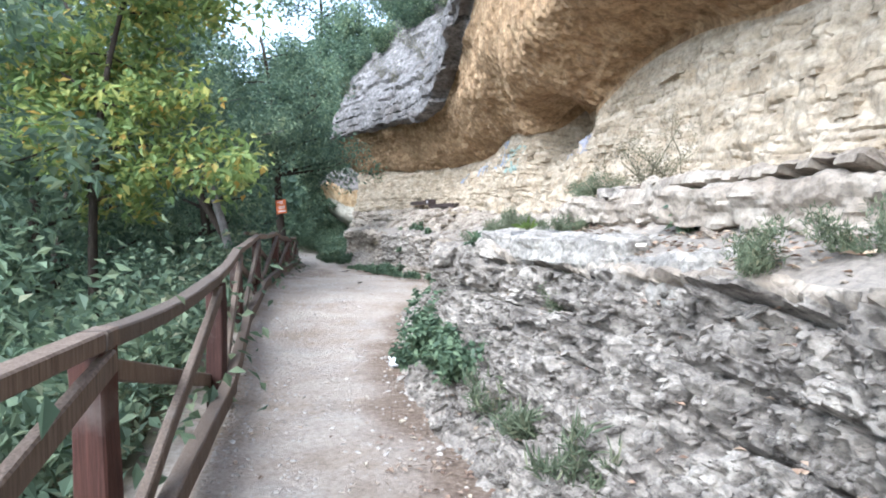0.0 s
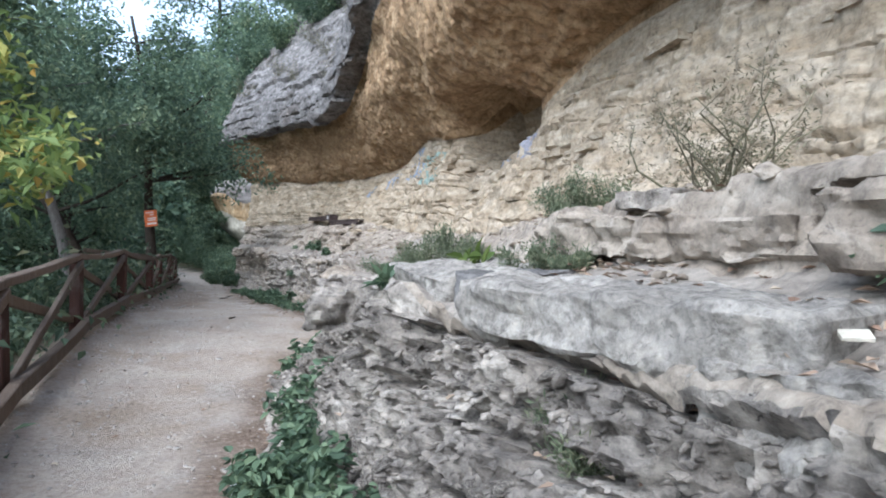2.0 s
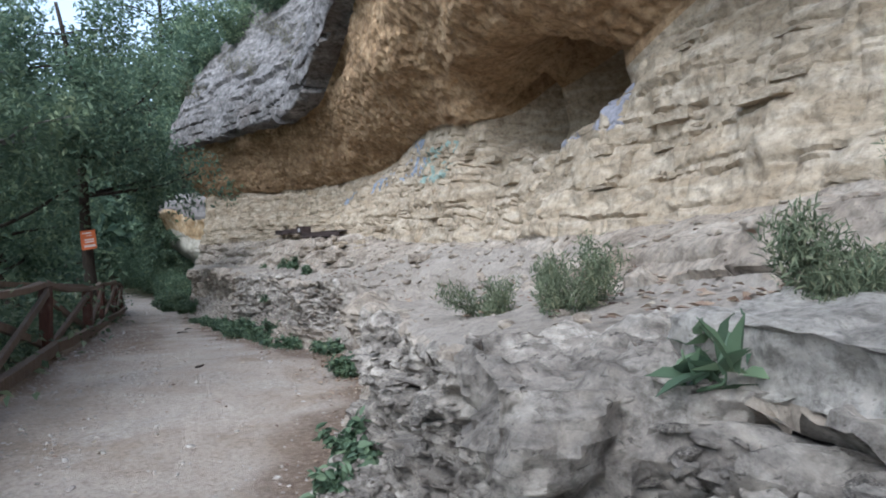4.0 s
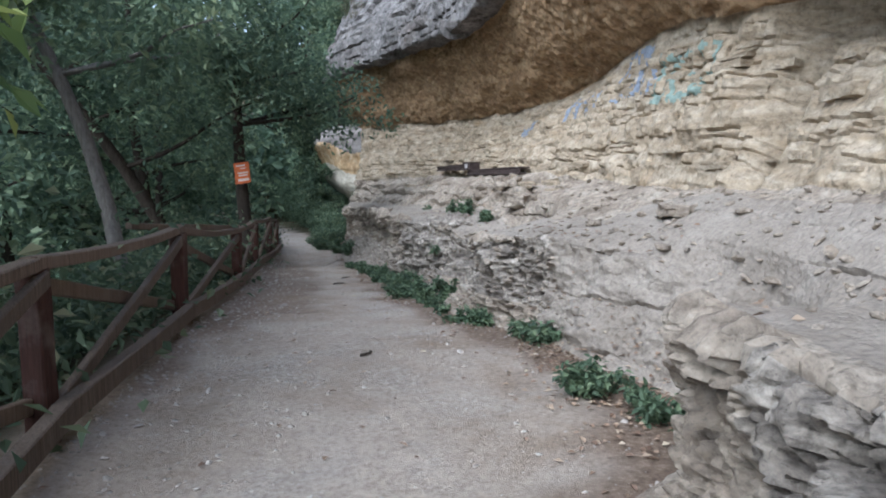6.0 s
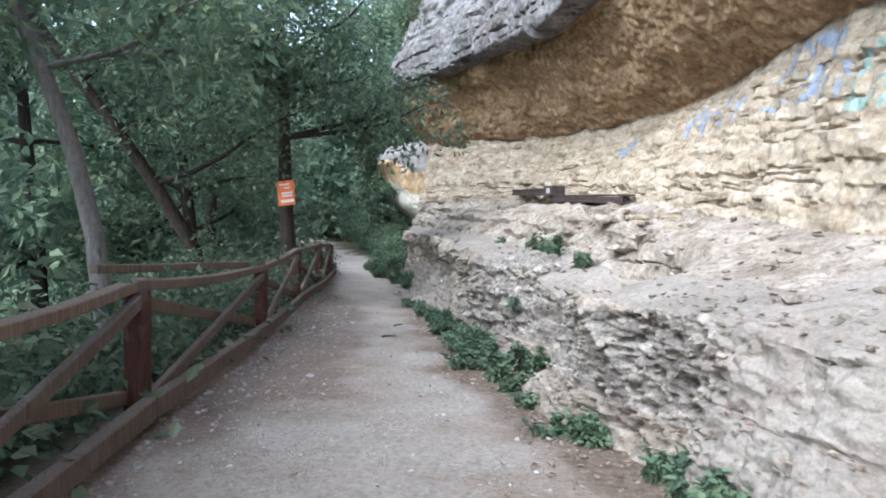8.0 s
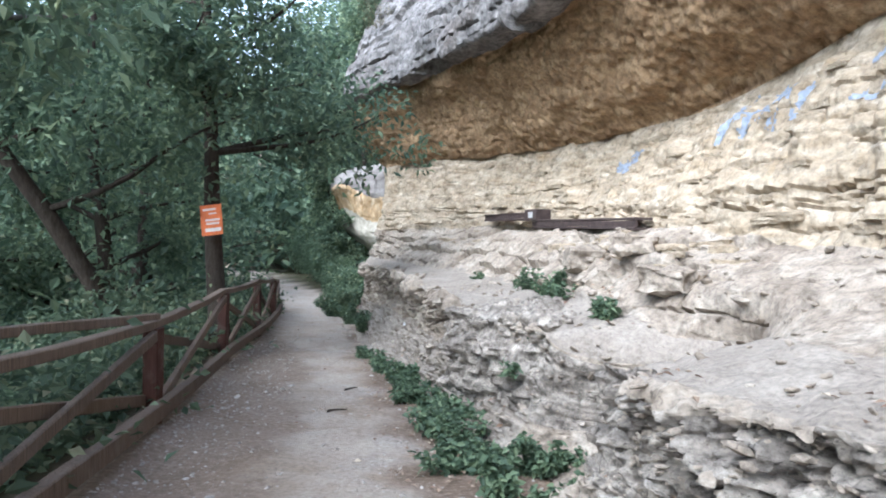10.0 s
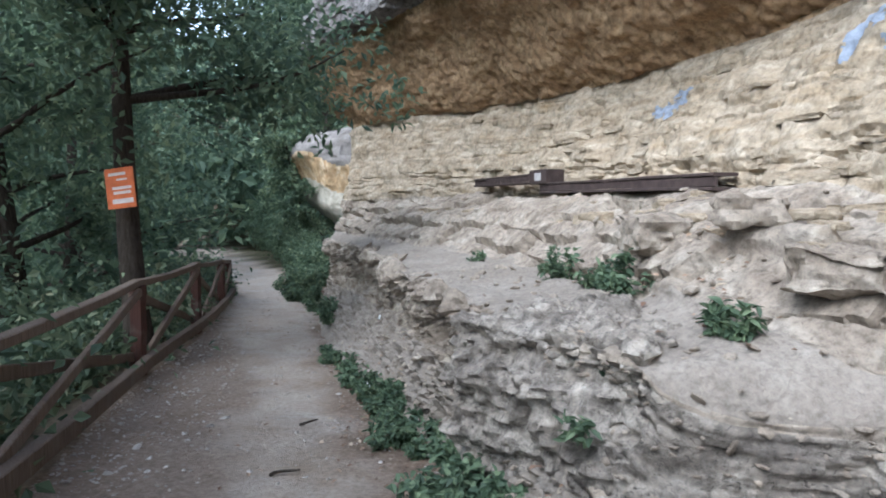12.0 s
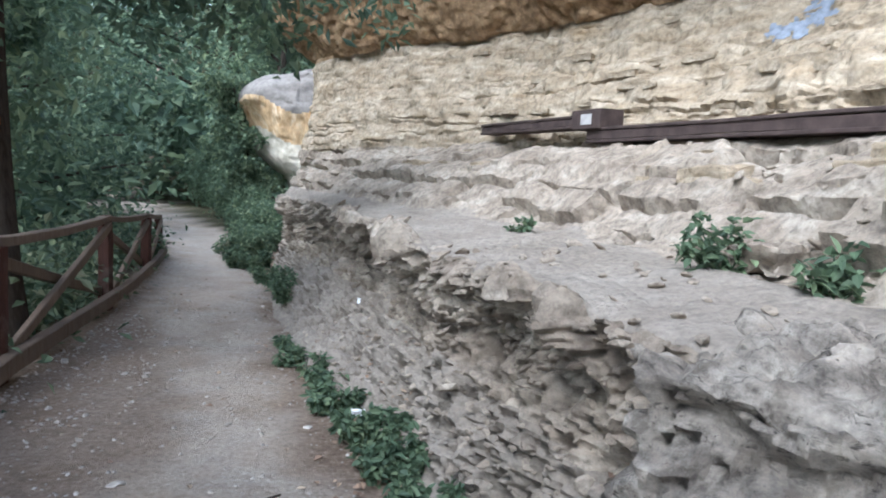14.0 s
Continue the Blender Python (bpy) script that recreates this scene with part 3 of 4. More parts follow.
dust = ((zf > 3.06) & (zf < 3.97)) | ((yf > 9.6) & (yf < 13.8) & (zf > 3.0) & (zf < 5.6)) | ((yf > 10.6) & (yf < 13.5) & (zf > 1.0) & (zf <= 3.1)) | ((yf > 16.6) & (zf < 1.75))
ROCK_LEDGE.data.polygons.foreach_set("material_index", np.where(grey, 1, np.where(dust, 2, 0)).astype(np.int32).ravel())
CLIFF_WALL = cliff_piece("cliff_wall", 6.0, 7.0, M_WALL, "cream bedded sandstone cliff wall with open joints", "cliff")
cliff_piece("cliff_overhang", 7.0, 10.0, M_BROWN, "brown rounded conglomerate overhang above the pale wall", "cliff")
cliff_piece("caprock", 10.0, 15.0, M_CAP, "grey weathered caprock jutting over the brown overhang", "cliff")


def cliff_at(y, z, lo=0.0, hi=7.0):
    """The cliff's surface point nearest to a height, and its normal."""
    i = int(np.argmin(np.abs(CY - y)))
    c = np.where((zone >= lo) & (zone <= hi))[0]
    k = c[int(np.argmin(np.abs(CD[i, c, 2] - z)))]
    return CD[i, k]


def surface_z(x, y):
    """Height of the ledges or the path under a plan point."""
    i = int(np.clip(np.searchsorted(CY, y), 0, len(CY) - 1))
    c = np.where(zone <= 6.0)[0]
    xs = np.maximum.accumulate(CD[i, c, 0])
    if x < xs[4]:
        return float(ground_z(x, y))
    return float(np.interp(x, xs, CD[i, c, 2]))

# ---------------------------------------------------------------- the far bluff where the path bends
bu, bv = np.meshgrid(np.linspace(-1, 1, 110), np.linspace(0, 1, 110), indexing="ij")
bleft = keyed(bv, [(0, -5.0), (0.34, -5.3), (0.46, -6.2), (0.62, -6.5), (0.72, -6.8), (0.86, -5.9), (0.93, -4.9), (1, -3.4)])
bx = bleft + (bu + 1) / 2 * (-1.2 - bleft)
by = 35.5 + 1.6 * np.where(bu < 0, bu ** 4, bu ** 2)
bz = -1.2 + bv * (5.7 + 0.3 * vnoise(bx * 0.8, bx * 0, bx * 0, 9))
by = by + keyed(bv, [(0, -0.4), (0.3, 0.1), (0.5, 0.12), (0.6, -0.05), (0.72, -0.12), (0.9, 0.3), (1, 1.4)])
BP = np.stack([bx, by, bz], -1)
bd = 0.15 * fbm(BP, 1.2, 4, 61) + strata(BP[..., [1, 0, 2]], 23, 0.4, 1.2, 2.2, 0.12)
BP = BP + np.stack([np.zeros_like(bd), -bd, np.zeros_like(bd)], -1)
far_bluff = new("far_bluff", grid_mesh("far_bluff", BP[::-1], M_WHITE))
far_bluff.data.materials.append(M_OCHRE)
far_bluff.data.materials.append(M_BLUFF)
for face in far_bluff.data.polygons:
    band = face.center.z + 0.25 * math.sin(face.center.x * 2.3)
    face.material_index = 0 if band < 2.1 else (1 if band < 2.95 else 2)
tagged(far_bluff, "white and rust-stained sandstone bluff beyond the bend", "cliff", kind="structure")


# ---------------------------------------------------------------- fence
def beam_bm(a, b, w, h, rng, bow=0.0, chamfer=0.008, cuts=6):
    """A hewn timber from a to b, w across and h high, slightly uneven."""
    a, b = Vector(a), Vector(b)
    d = b - a
    bm = bmesh.new()
    fwd = d.normalized()
    side = fwd.cross(Vector((0, 0, 1)))
    side = side.normalized() if side.length > 0.05 else Vector((1, 0, 0))
    up = side.cross(fwd).normalized()
    rings = []
    c = chamfer
    shape = [(-w / 2 + c, -h / 2), (w / 2 - c, -h / 2), (w / 2, -h / 2 + c), (w / 2, h / 2 - c), (w / 2 - c, h / 2), (-w / 2 + c, h / 2), (-w / 2, h / 2 - c), (-w / 2, -h / 2 + c)]
    for n in range(cuts + 1):
        u = n / cuts
        mid = a + d * u + side * (rng.uniform(-1, 1) * 0.004) + up * (-bow * 4 * u * (1 - u) + rng.uniform(-1, 1) * 0.004)
        s = 1 + rng.uniform(-0.05, 0.05)
        rings.append([bm.verts.new(mid + side * x * s + up * z * s) for x, z in shape])
    for r, q in zip(rings, rings[1:]):
        for k in range(8):
            bm.faces.new((r[k], r[(k + 1) % 8], q[(k + 1) % 8], q[k]))
    bm.faces.new(rings[0][::-1])
    bm.faces.new(rings[-1])
    bmesh.ops.recalc_face_normals(bm, faces=bm.faces)
    return bm


FR = random.Random(5)
POSTS = [-3.2, -0.4, 2.35, 4.95, 7.8, 10.8, 13.6, 17.1, 20.7, 23.7, 26.6, 29.2]
HEIGHT = [(-4, 1.07), (2.4, 1.06), (4.95, 1.0), (7.8, 0.99), (13.6, 0.95), (17, 0.87), (20.7, 1.0), (24, 1.05), (29, 0.82)]
fence = thing("fence", "brown timber fence with crossed braces along the path's drop", "fence")


def timber(name, a, b, w, h, mat, bow=0.0):
    return part(name, bm_mesh(name, beam_bm(a, b, w, h, FR, bow), mat), fence)


def fence_point(y, up):
    x = float(keyed(y, FENCE_LINE))
    return Vector((x, y, float(keyed(y, GROUND)) + up))


for n, y in enumerate(POSTS):
    h = float(keyed(y, HEIGHT))
    p = fence_point(y, 0)
    timber("post", p + Vector((0, 0, -0.5)), p + Vector((FR.uniform(-.02, .02), FR.uniform(-.02, .02), h - 0.03)), 0.12, 0.12, M_POST)
    if n == len(POSTS) - 1:
        break
    y2 = POSTS[n + 1]
    h2 = float(keyed(y2, HEIGHT))
    q = fence_point(y2, 0)
    side = (q - p).cross(Vector((0, 0, 1))).normalized()
    ext = (q - p).normalized() * 0.06
    timber("top_rail", p + Vector((0, 0, h)) - ext, q + Vector((0, 0, h2)) + ext, 0.095, 0.07, M_RAIL, FR.uniform(0.0, 0.04))
    timber("bottom_rail", p + side * 0.10 + Vector((0, 0, 0.2)) - ext, q + side * 0.10 + Vector((0, 0, 0.2)) + ext, 0.09, 0.13, M_RAIL, FR.uniform(0, 0.02))
    timber("brace", p + side * 0.04 + Vector((0, 0, 0.2)), q + side * 0.04 + Vector((0, 0, h2 - 0.08)), 0.05, 0.09, M_RAIL)
    timber("brace", p - side * 0.05 + Vector((0, 0, h - 0.1)), q - side * 0.05 + Vector((0, 0, 0.25)), 0.05, 0.09, M_RAIL)


# ---------------------------------------------------------------- leaves and trees
def leaf_points(centres, spread, count, rng):
    """Random points in clumps."""
    pick = rng.integers(0, len(centres), count)
    d = rng.normal(0, 1, (count, 3))
    d = d / np.linalg.norm(d, axis=1, keepdims=True) * (rng.random((count, 1)) ** 0.45)
    return centres[pick] + d * spread


def leaves_mesh(name, at, length, width, mat, rng, droop=0.35, flat=0.6, toss=0.5, shaped=False):
    """Folded pointed leaves, four corners and a midrib each."""
    n = len(at)
    heading = rng.uniform(0, 2 * np.pi, n)
    pitch = rng.normal(-droop, toss, n)
    fwd = np.stack([np.cos(heading) * np.cos(pitch), np.sin(heading) * np.cos(pitch), np.sin(pitch)], -1)
    up = np.array([0, 0, 1.0]) + rng.normal(0, flat, (n, 3))
    side = np.cross(fwd, up)
    side = side / np.maximum(np.linalg.norm(side, axis=1, keepdims=True), 1e-6)
    nor = np.cross(side, fwd)
    L = (length * rng.uniform(0.6, 1.3, n))[:, None]
    W = (width * rng.uniform(0.7, 1.2, n))[:, None]
    if shaped:
        def rim(u, w):
            return at + fwd * L * u + side * W * w + nor * (W * 0.22 * abs(w) * 2 - L * 0.12 * u * u)
        v = np.stack([at, rim(0.25, 0.42), rim(0.6, 0.4), rim(1.0, 0.0), rim(0.6, -0.4), rim(0.25, -0.42), rim(0.5, 0.0)], 1)
        idx = np.arange(n * 7).reshape(n, 7)
        tri = np.concatenate([idx[:, [k, (k + 1) % 6, 6]] for k in range(6)], 0)
        return quad_mesh(bpy.data.meshes.new(name), v.reshape(-1, 3), tri, mat, False)
    v = np.stack([at, at + fwd * L * 0.45 + side * W * 0.5 + nor * W * 0.18, at + fwd * L + nor * (-0.1 * L), at + fwd * L * 0.45 - side * W * 0.5 + nor * W * 0.18], 1)
    idx = np.arange(n * 4).reshape(n, 4)
    tri = np.concatenate([idx[:, [0, 1, 2]], idx[:, [0, 2, 3]]], 0)
    return quad_mesh(bpy.data.meshes.new(name), v.reshape(-1, 3), tri, mat, False)


def tube_bm(bm, pts, radii, sides=8):
    rings = []
    for n, (p, r) in enumerate(zip(pts, radii)):
        d = (pts[min(n + 1, len(pts) - 1)] - pts[max(n - 1, 0)]).normalized()
        a = d.cross(Vector((0.3, 1, 0.1))).normalized()
        b = d.cross(a)
        rings.append([bm.verts.new(p + (a * math.cos(2 * math.pi * k / sides) + b * math.sin(2 * math.pi * k / sides)) * r) for k in range(sides)])
    for r, q in zip(rings, rings[1:]):
        for k in range(sides):
            bm.faces.new((r[k], r[(k + 1) % sides], q[(k + 1) % sides], q[k]))
    bm.faces.new(rings[-1])


def limb(start, end, rng, bend=0.12, n=7):
    start, end = Vector(start), Vector(end)
    size = (end - start).length
    off = [Vector((rng.normal(), rng.normal(), rng.normal() * 0.4)) * bend * size * 0.35 for _ in range(2)]
    out = []
    for k in range(n + 1):
        u = k / n
        out.append(start.lerp(end, u) + off[0] * math.sin(math.pi * u) + off[1] * math.sin(2 * math.pi * u) * 0.5)
    return out


def tree(at, height, lean, radius, crown_r, leaves, mat, label, seed, bark_mat=None, low=0.3, size=0.13, name="tree"):
    """A trunk that leans, limbs, and a crown of clumped leaves."""
    rng = np.random.default_rng(seed)
    z0 = float(ground_z(at[0], at[1])) - 0.15
    root = thing(name, label, "tree", (at[0], at[1], z0), "trees on the river bank")
    top = Vector((lean[0], lean[1], height))
    stem = limb((0, 0, 0), top, rng, 0.10, 10)
    bm = bmesh.new()
    tube_bm(bm, stem, [radius * (1.25 if k == 0 else 1 - 0.75 * k / 10) for k in range(11)], 10)
    trunk = part("trunk", bm_mesh("trunk", bm, bark_mat or M_BARK, True), root)
    centres = []
    for k in range(15):
        bm = bmesh.new()
        u = low + (1 - low) * (k + rng.random() * 0.8) / 15
        s = stem[min(10, int(u * 10))]
        ang = rng.uniform(0, 2 * np.pi)
        reach = crown_r * rng.uniform(0.55, 1.1) * (1.15 - 0.5 * u)
        e = s + Vector((math.cos(ang) * reach, math.sin(ang) * reach, rng.uniform(-0.05, 0.5) * reach))
        path = limb(s, e, rng, 0.2, 5)
        r0 = radius * (1 - 0.75 * u) * 0.5
        tube_bm(bm, path, [r0 * (1 - 0.85 * m / 5) + 0.004 for m in range(6)], 5)
        part("limb", bm_mesh("limb", bm, bark_mat or M_BARK, True), trunk)
        for q in path[2:]:
            for _ in range(3):
                centres.append(np.array(q) + rng.normal(0, 0.35, 3) * np.array([1, 1, 0.7]))
    pts = leaf_points(np.array(centres), crown_r * (0.25 if size > 0.3 else 0.18), leaves, rng)
    part("crown", leaves_mesh("crown", pts, size, size * 0.5, mat, rng), root)
    return root


GREEN = "leafy green tree on the river bank"
tree((-5.0, 21.4), 7.5, (-0.8, 0.3), 0.15, 2.7, 12000, M_LEAF_DARK, "dark-trunked leafy tree bearing an orange sign by the fence", 11, low=0.4, size=0.15)
timber("loose_rail", (-4.27, 14.5, 1.08), (-3.98, 17.2, 0.88), 0.07, 0.07, M_RAIL)
tree((-4.72, 15.4), 8.0, (-2.9, 0.6), 0.11, 2.4, 9000, M_LEAF, "pale grey leaning tree trunk behind the fence", 12, M_BARK_GREY, 0.42, 0.15)
tree((-6.3, 21.9), 8.5, (-5.6, -0.5), 0.15, 2.8, 12000, M_LEAF_DARK, "dark tree leaning steeply over the river bank", 13, low=0.35, size=0.16)
for n, (x, y, h, lx, ly, r, cr, c, mat) in enumerate([
        (-5.3, 10.2, 7.2, 0.6, 0.8, 0.09, 2.1, 9000, M_LEAF_YELLOW),
        (-5.2, 5.6, 6.0, 0.2, 0.5, 0.11, 2.5, 5500, M_LEAF),
        (-7.0, 11.5, 8.0, 0.0, 0.5, 0.13, 3.0, 6500, M_LEAF),
        (-8.0, 14.0, 9.0, 0.0, 0.3, 0.15, 3.2, 8000, M_LEAF_DARK),
        (-6.4, 36.9, 4.6, -0.5, 0.0, 0.08, 1.0, 5000, M_LEAF),
        (-8.8, 25.5, 9.5, -0.3, 0.0, 0.2, 2.9, 9000, M_LEAF),
        (-11.0, 30.5, 10.0, 0.3, 0.5, 0.2, 3.4, 8500, M_LEAF_DARK),
        (-13.0, 36.5, 11.0, 0.0, 0.0, 0.22, 4.0, 8500, M_LEAF),
        (-15.8, 42.0, 13.0, 0.0, 0.0, 0.25, 4.6, 14000, M_LEAF_DARK),
        (-7.5, 47.5, 16.0, 0.5, 0.0, 0.25, 4.6, 11000, M_LEAF),
        (-2.5, 46.5, 17.0, 0.5, 0.0, 0.25, 4.8, 19000, M_LEAF_DARK),
        (3.0, 46.0, 19.0, 0.5, 0.0, 0.25, 5.2, 19000, M_LEAF),
        (-3.0, 50.0, 21.0, 0.5, 0.0, 0.3, 6.0, 19000, M_LEAF),
        (-10.0, 52.0, 21.0, 0.5, 0.0, 0.3, 6.5, 11000, M_LEAF_DARK),
        (-12.0, 24.0, 13.0, 0.8, 0.0, 0.22, 4.4, 7500, M_LEAF_DARK),
        (-13.5, 32.0, 14.0, 0.5, 0.0, 0.24, 4.8, 7500, M_LEAF),
        (-9.8, 8.5, 10.0, 0.5, 0.5, 0.2, 3.8, 7000, M_LEAF_DARK),
        (-16.5, 18.0, 15.0, 0.5, 0.5, 0.2, 5.0, 10000, M_LEAF_DARK),
        (-19.5, 30.0, 17.0, 0.5, 0.5, 0.2, 5.6, 10000, M_LEAF_DARK),
        (-18.0, 44.0, 19.0, 0.5, 0.5, 0.2, 6.2, 10000, M_LEAF)]):
    label = "young tree with yellowing autumn leaves beside the fence" if mat is M_LEAF_YELLOW else GREEN
    tree((x, y), h, (lx, ly), r, cr, c, mat, label, 40 + n, low=0.42 if n == 0 else (0.22 if n < 6 else 0.12), size=0.19 if n < 4 else (0.2 if n < 9 else 0.34))


tree((-3.4, 38.4), 10.5, (-2.0, -2.6), 0.18, 3.0, 5000, M_LEAF, "leafy tree leaning out over the pale bluff", 70, low=0.62, size=0.2)


def bush(name, label, at, r, h, count, mat, seed, size=0.07, category="bush", z=None, group="", droop=0.1, slim=0.5):
    """A low plant: thin stems and leaves in clumps, rooted at a point."""
    rng = np.random.default_rng(seed)
    zz = surface_z(*at) - 0.02 if z is None else z
    root = thing(name, label, category, (at[0], at[1], zz), group)
    bm = bmesh.new()
    centres = []
    for _ in range(max(5, int(9 * r / 0.3))):
        ang, reach = rng.uniform(0, 2 * np.pi), r * rng.random() ** 0.5
        tip = Vector((math.cos(ang) * reach, math.sin(ang) * reach, h * rng.uniform(0.5, 1.0) * (1.1 - 0.5 * reach / r)))
        path = limb((tip.x * 0.25, tip.y * 0.25, 0), tip, rng, 0.4, 4)
        tube_bm(bm, path, [0.006, 0.005, 0.004, 0.003, 0.002], 4)
        centres += [np.array(q) for q in path[1:]]
    tagged(part("stem", bm_mesh("stem", bm, mat, True), root), kind="stuff")
    pts = leaf_points(np.array(centres), min(r, h) * 0.28, count, rng)
    pts[:, 2] = np.maximum(pts[:, 2], 0.01)
    part("foliage", leaves_mesh("foliage", pts, size, size * slim, mat, rng, droop, 0.5, 0.5, count < 1500), root)
    return root


# undergrowth down the bank
rng = np.random.default_rng(77)
pts = []
for y in np.arange(-2, 34, 0.22):
    edge = float(keyed(y, FENCE_LINE))
    for _ in range(7):
        x = edge - 0.42 - rng.random() ** 1.6 * 6.5
        h = rng.uniform(0.2, 0.8)
        c = np.array([x, y, float(ground_z(x, y)) + h * 0.4])
        m = rng.normal(0, 1, (85, 3)) * np.array([0.28, 0.28, 0.2 + h * 0.25])
        pts.append(c + m)
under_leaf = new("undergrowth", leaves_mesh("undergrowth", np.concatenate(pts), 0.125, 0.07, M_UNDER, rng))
tagged(under_leaf, "dense green undergrowth covering the river bank, leaf colour darkened for shade", "undergrowth", kind="stuff")
# the wooded slope that closes the valley
rng = np.random.default_rng(78)
n = 60000
hx, hy = rng.uniform(-60, 45, n), 43 + rng.random(n) ** 1.2 * 40
hz = ground_z(hx, hy) + rng.random(n) ** 0.7 * (3.5 + 2.0 * vnoise(hx * 0.22, hy * 0.22, hx * 0, 5))
far_woods = new("far_woods", leaves_mesh("far_woods", np.stack([hx, hy, hz], -1), 0.75, 0.5, M_LEAF_DARK, rng))
tagged(far_woods, "distant dense green woodland on the valley slope", "woodland", kind="stuff")


def bank_shrub(at, r, h, count, mat, seed, label="leafy shrub overhanging the river bank", size=0.13):
    return bush("shrub", label, at, r, h, count, mat, seed, size, "shrub", float(ground_z(*at)) - 0.05, "shrubs along the bank", 0.3)


SR = random.Random(31)
for n in range(15):
    y = 1.0 + n * 2.05
    x = float(keyed(y, FENCE_LINE)) - SR.uniform(1.6, 2.6)
    tall = 1.0 if y < 6 else (0.48 if y < 20 else 0.75)
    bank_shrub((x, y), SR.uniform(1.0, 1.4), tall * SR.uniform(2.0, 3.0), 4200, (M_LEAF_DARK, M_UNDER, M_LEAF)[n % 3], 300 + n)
# bushes at the far bend, along the foot of the cliff
for n, (x, y, r, h) in enumerate([(-4.7, 28.6, 0.35, 0.5), (-5.0, 30.0, 0.5, 0.9), (-5.0, 31.3, 0.55, 0.9), (-5.2, 32.6, 0.8, 1.1), (-5.7, 34.0, 0.8, 1.3), (-6.2, 36.2, 0.9, 2.0), (-7.5, 39.3, 1.1, 2.4), (-4.3, 33.0, 0.9, 1.6), (-9.0, 43.5, 1.3, 2.8)]):
    bush("shrub", "fresh green shrub at the path's bend", (x, y), r, h, int(4200 * max(0.4, r)), M_LEAF if n % 2 else M_WEED, 330 + n, 0.11, "shrub", float(ground_z(x, y)) - 0.03, "shrubs at the bend", 0.2)
bush("shrub", "leafy end of the hedge swallowing the fence's last posts", (-6.55, 28.9), 0.35, 0.8, 1300, M_LEAF_DARK, 345, 0.08, "shrub", float(ground_z(-6.55, 28.9)), "shrubs at the bend", 0.2)

# ---------------------------------------------------------------- sign and steel
sign = thing("sign", "orange metal notice with pale illegible lettering nailed to a trunk", "sign", (-5.08, 21.17, 1.72))
sign.rotation_euler = (radians(-3), radians(-7), radians(-8))


def box_bm(w, d, h, bevel=0.004):
    bm = bmesh.new()
    bmesh.ops.create_cube(bm, size=1)
    bmesh.ops.scale(bm, vec=(w, d, h), verts=bm.verts)
    bmesh.ops.bevel(bm, geom=bm.edges[:], offset=bevel, segments=2, affect='EDGES')
    return bm


plate = part("plate", bm_mesh("plate", box_bm(0.33, 0.012, 0.43, 0.003), M_ORANGE), sign)
for k, (bx0, bz0, bw, bh) in enumerate([(-0.02, 0.15, 0.2, 0.03), (0.03, 0.09, 0.12, 0.02), (0.02, 0.0, 0.22, 0.03), (0.02, -0.05, 0.2, 0.03), (0.02, -0.14, 0.24, 0.05)]):
    bar = part("lettering_bar", bm_mesh("lettering_bar", box_bm(bw, 0.006, bh, 0.002), M_PALE), plate)
    bar.location = (bx0, -0.009, bz0)


def channel(a, b, w, h, label, plate=False):
    """A rusted steel channel lying on the ledge, open at its end."""
    a, b = Vector(a), Vector(b)
    root = thing("steel_beam", label, "beam", a)
    d = b - a
    turn = d.to_track_quat('Y', 'Z')
    root.rotation_mode = 'QUATERNION'
    root.rotation_quaternion = turn
    t = 0.025
    for nm, (bw, bh, ox, oz) in (("top_flange", (w, t, 0, h / 2)), ("bottom_flange", (w, t, 0, -h / 2)), ("web", (t, h - t - 0.004, -w / 2 + t, 0))):
        bm = beam_bm((0, 0, 0), (0, d.length, 0), bw, bh, FR, 0.0, 0.004, 8)
        p = part(nm, bm_mesh(nm, bm, M_RUST), root)
        p.location = (ox, 0, oz)
    if plate:
        p = part("label_plate", bm_mesh("label_plate", box_bm(0.012, 0.15, 0.09, 0.002), M_PLATE), root, "small grey label plate")
        p.location = (-w / 2 - 0.022, 0.2, 0.01)
        bx = part("end_box", bm_mesh("end_box", box_bm(w * 1.2, 0.44, h * 1.9, 0.008), M_RUST), root)
        bx.location = (0.0, 0.21, 0.01)
    return root


channel((0.36, 18.8, 1.74), (-0.40, 22.1, 1.75), 0.2, 0.10, "long brown rusted steel channel lying on the rock ledge")
channel((-0.34, 21.86, 1.875), (-1.08, 24.0, 1.86), 0.2, 0.09, "short brown steel beam with a grey label plate on the ledge", True)


# ---------------------------------------------------------------- stones
def stone_shape(rng, flat=0.7, sub=1):
    bm = bmesh.new()
    bmesh.ops.create_icosphere(bm, subdivisions=sub, radius=0.5)
    for v in bm.verts:
        v.co = v.co * float(rng.uniform(0.72, 1.25))
        v.co.z *= flat
    out = np.array([v.co[:] for v in bm.verts]), np.array([[w.index for w in f.verts] for f in bm.faces])
    bm.free()
    return out


def stones_mesh(name, at, size, mat, rng, flat=0.5, tilt=0.35):
    shapes = [stone_shape(rng, flat) for _ in range(14)]
    vs, fs, base = [], [], 0
    for p, s in zip(at, size):
        v, f = shapes[rng.integers(14)]
        m = np.array(Euler((rng.normal(0, tilt), rng.normal(0, tilt), rng.uniform(0, 6.28))).to_matrix())
        vs.append((v * (s * np.array([rng.uniform(0.8, 1.5), rng.uniform(0.7, 1.1), rng.uniform(0.6, 1)]))) @ m.T + p)
        fs.append(f + base)
        base += len(v)
    return quad_mesh(bpy.data.meshes.new(name), np.concatenate(vs), np.concatenate(fs), mat, False)


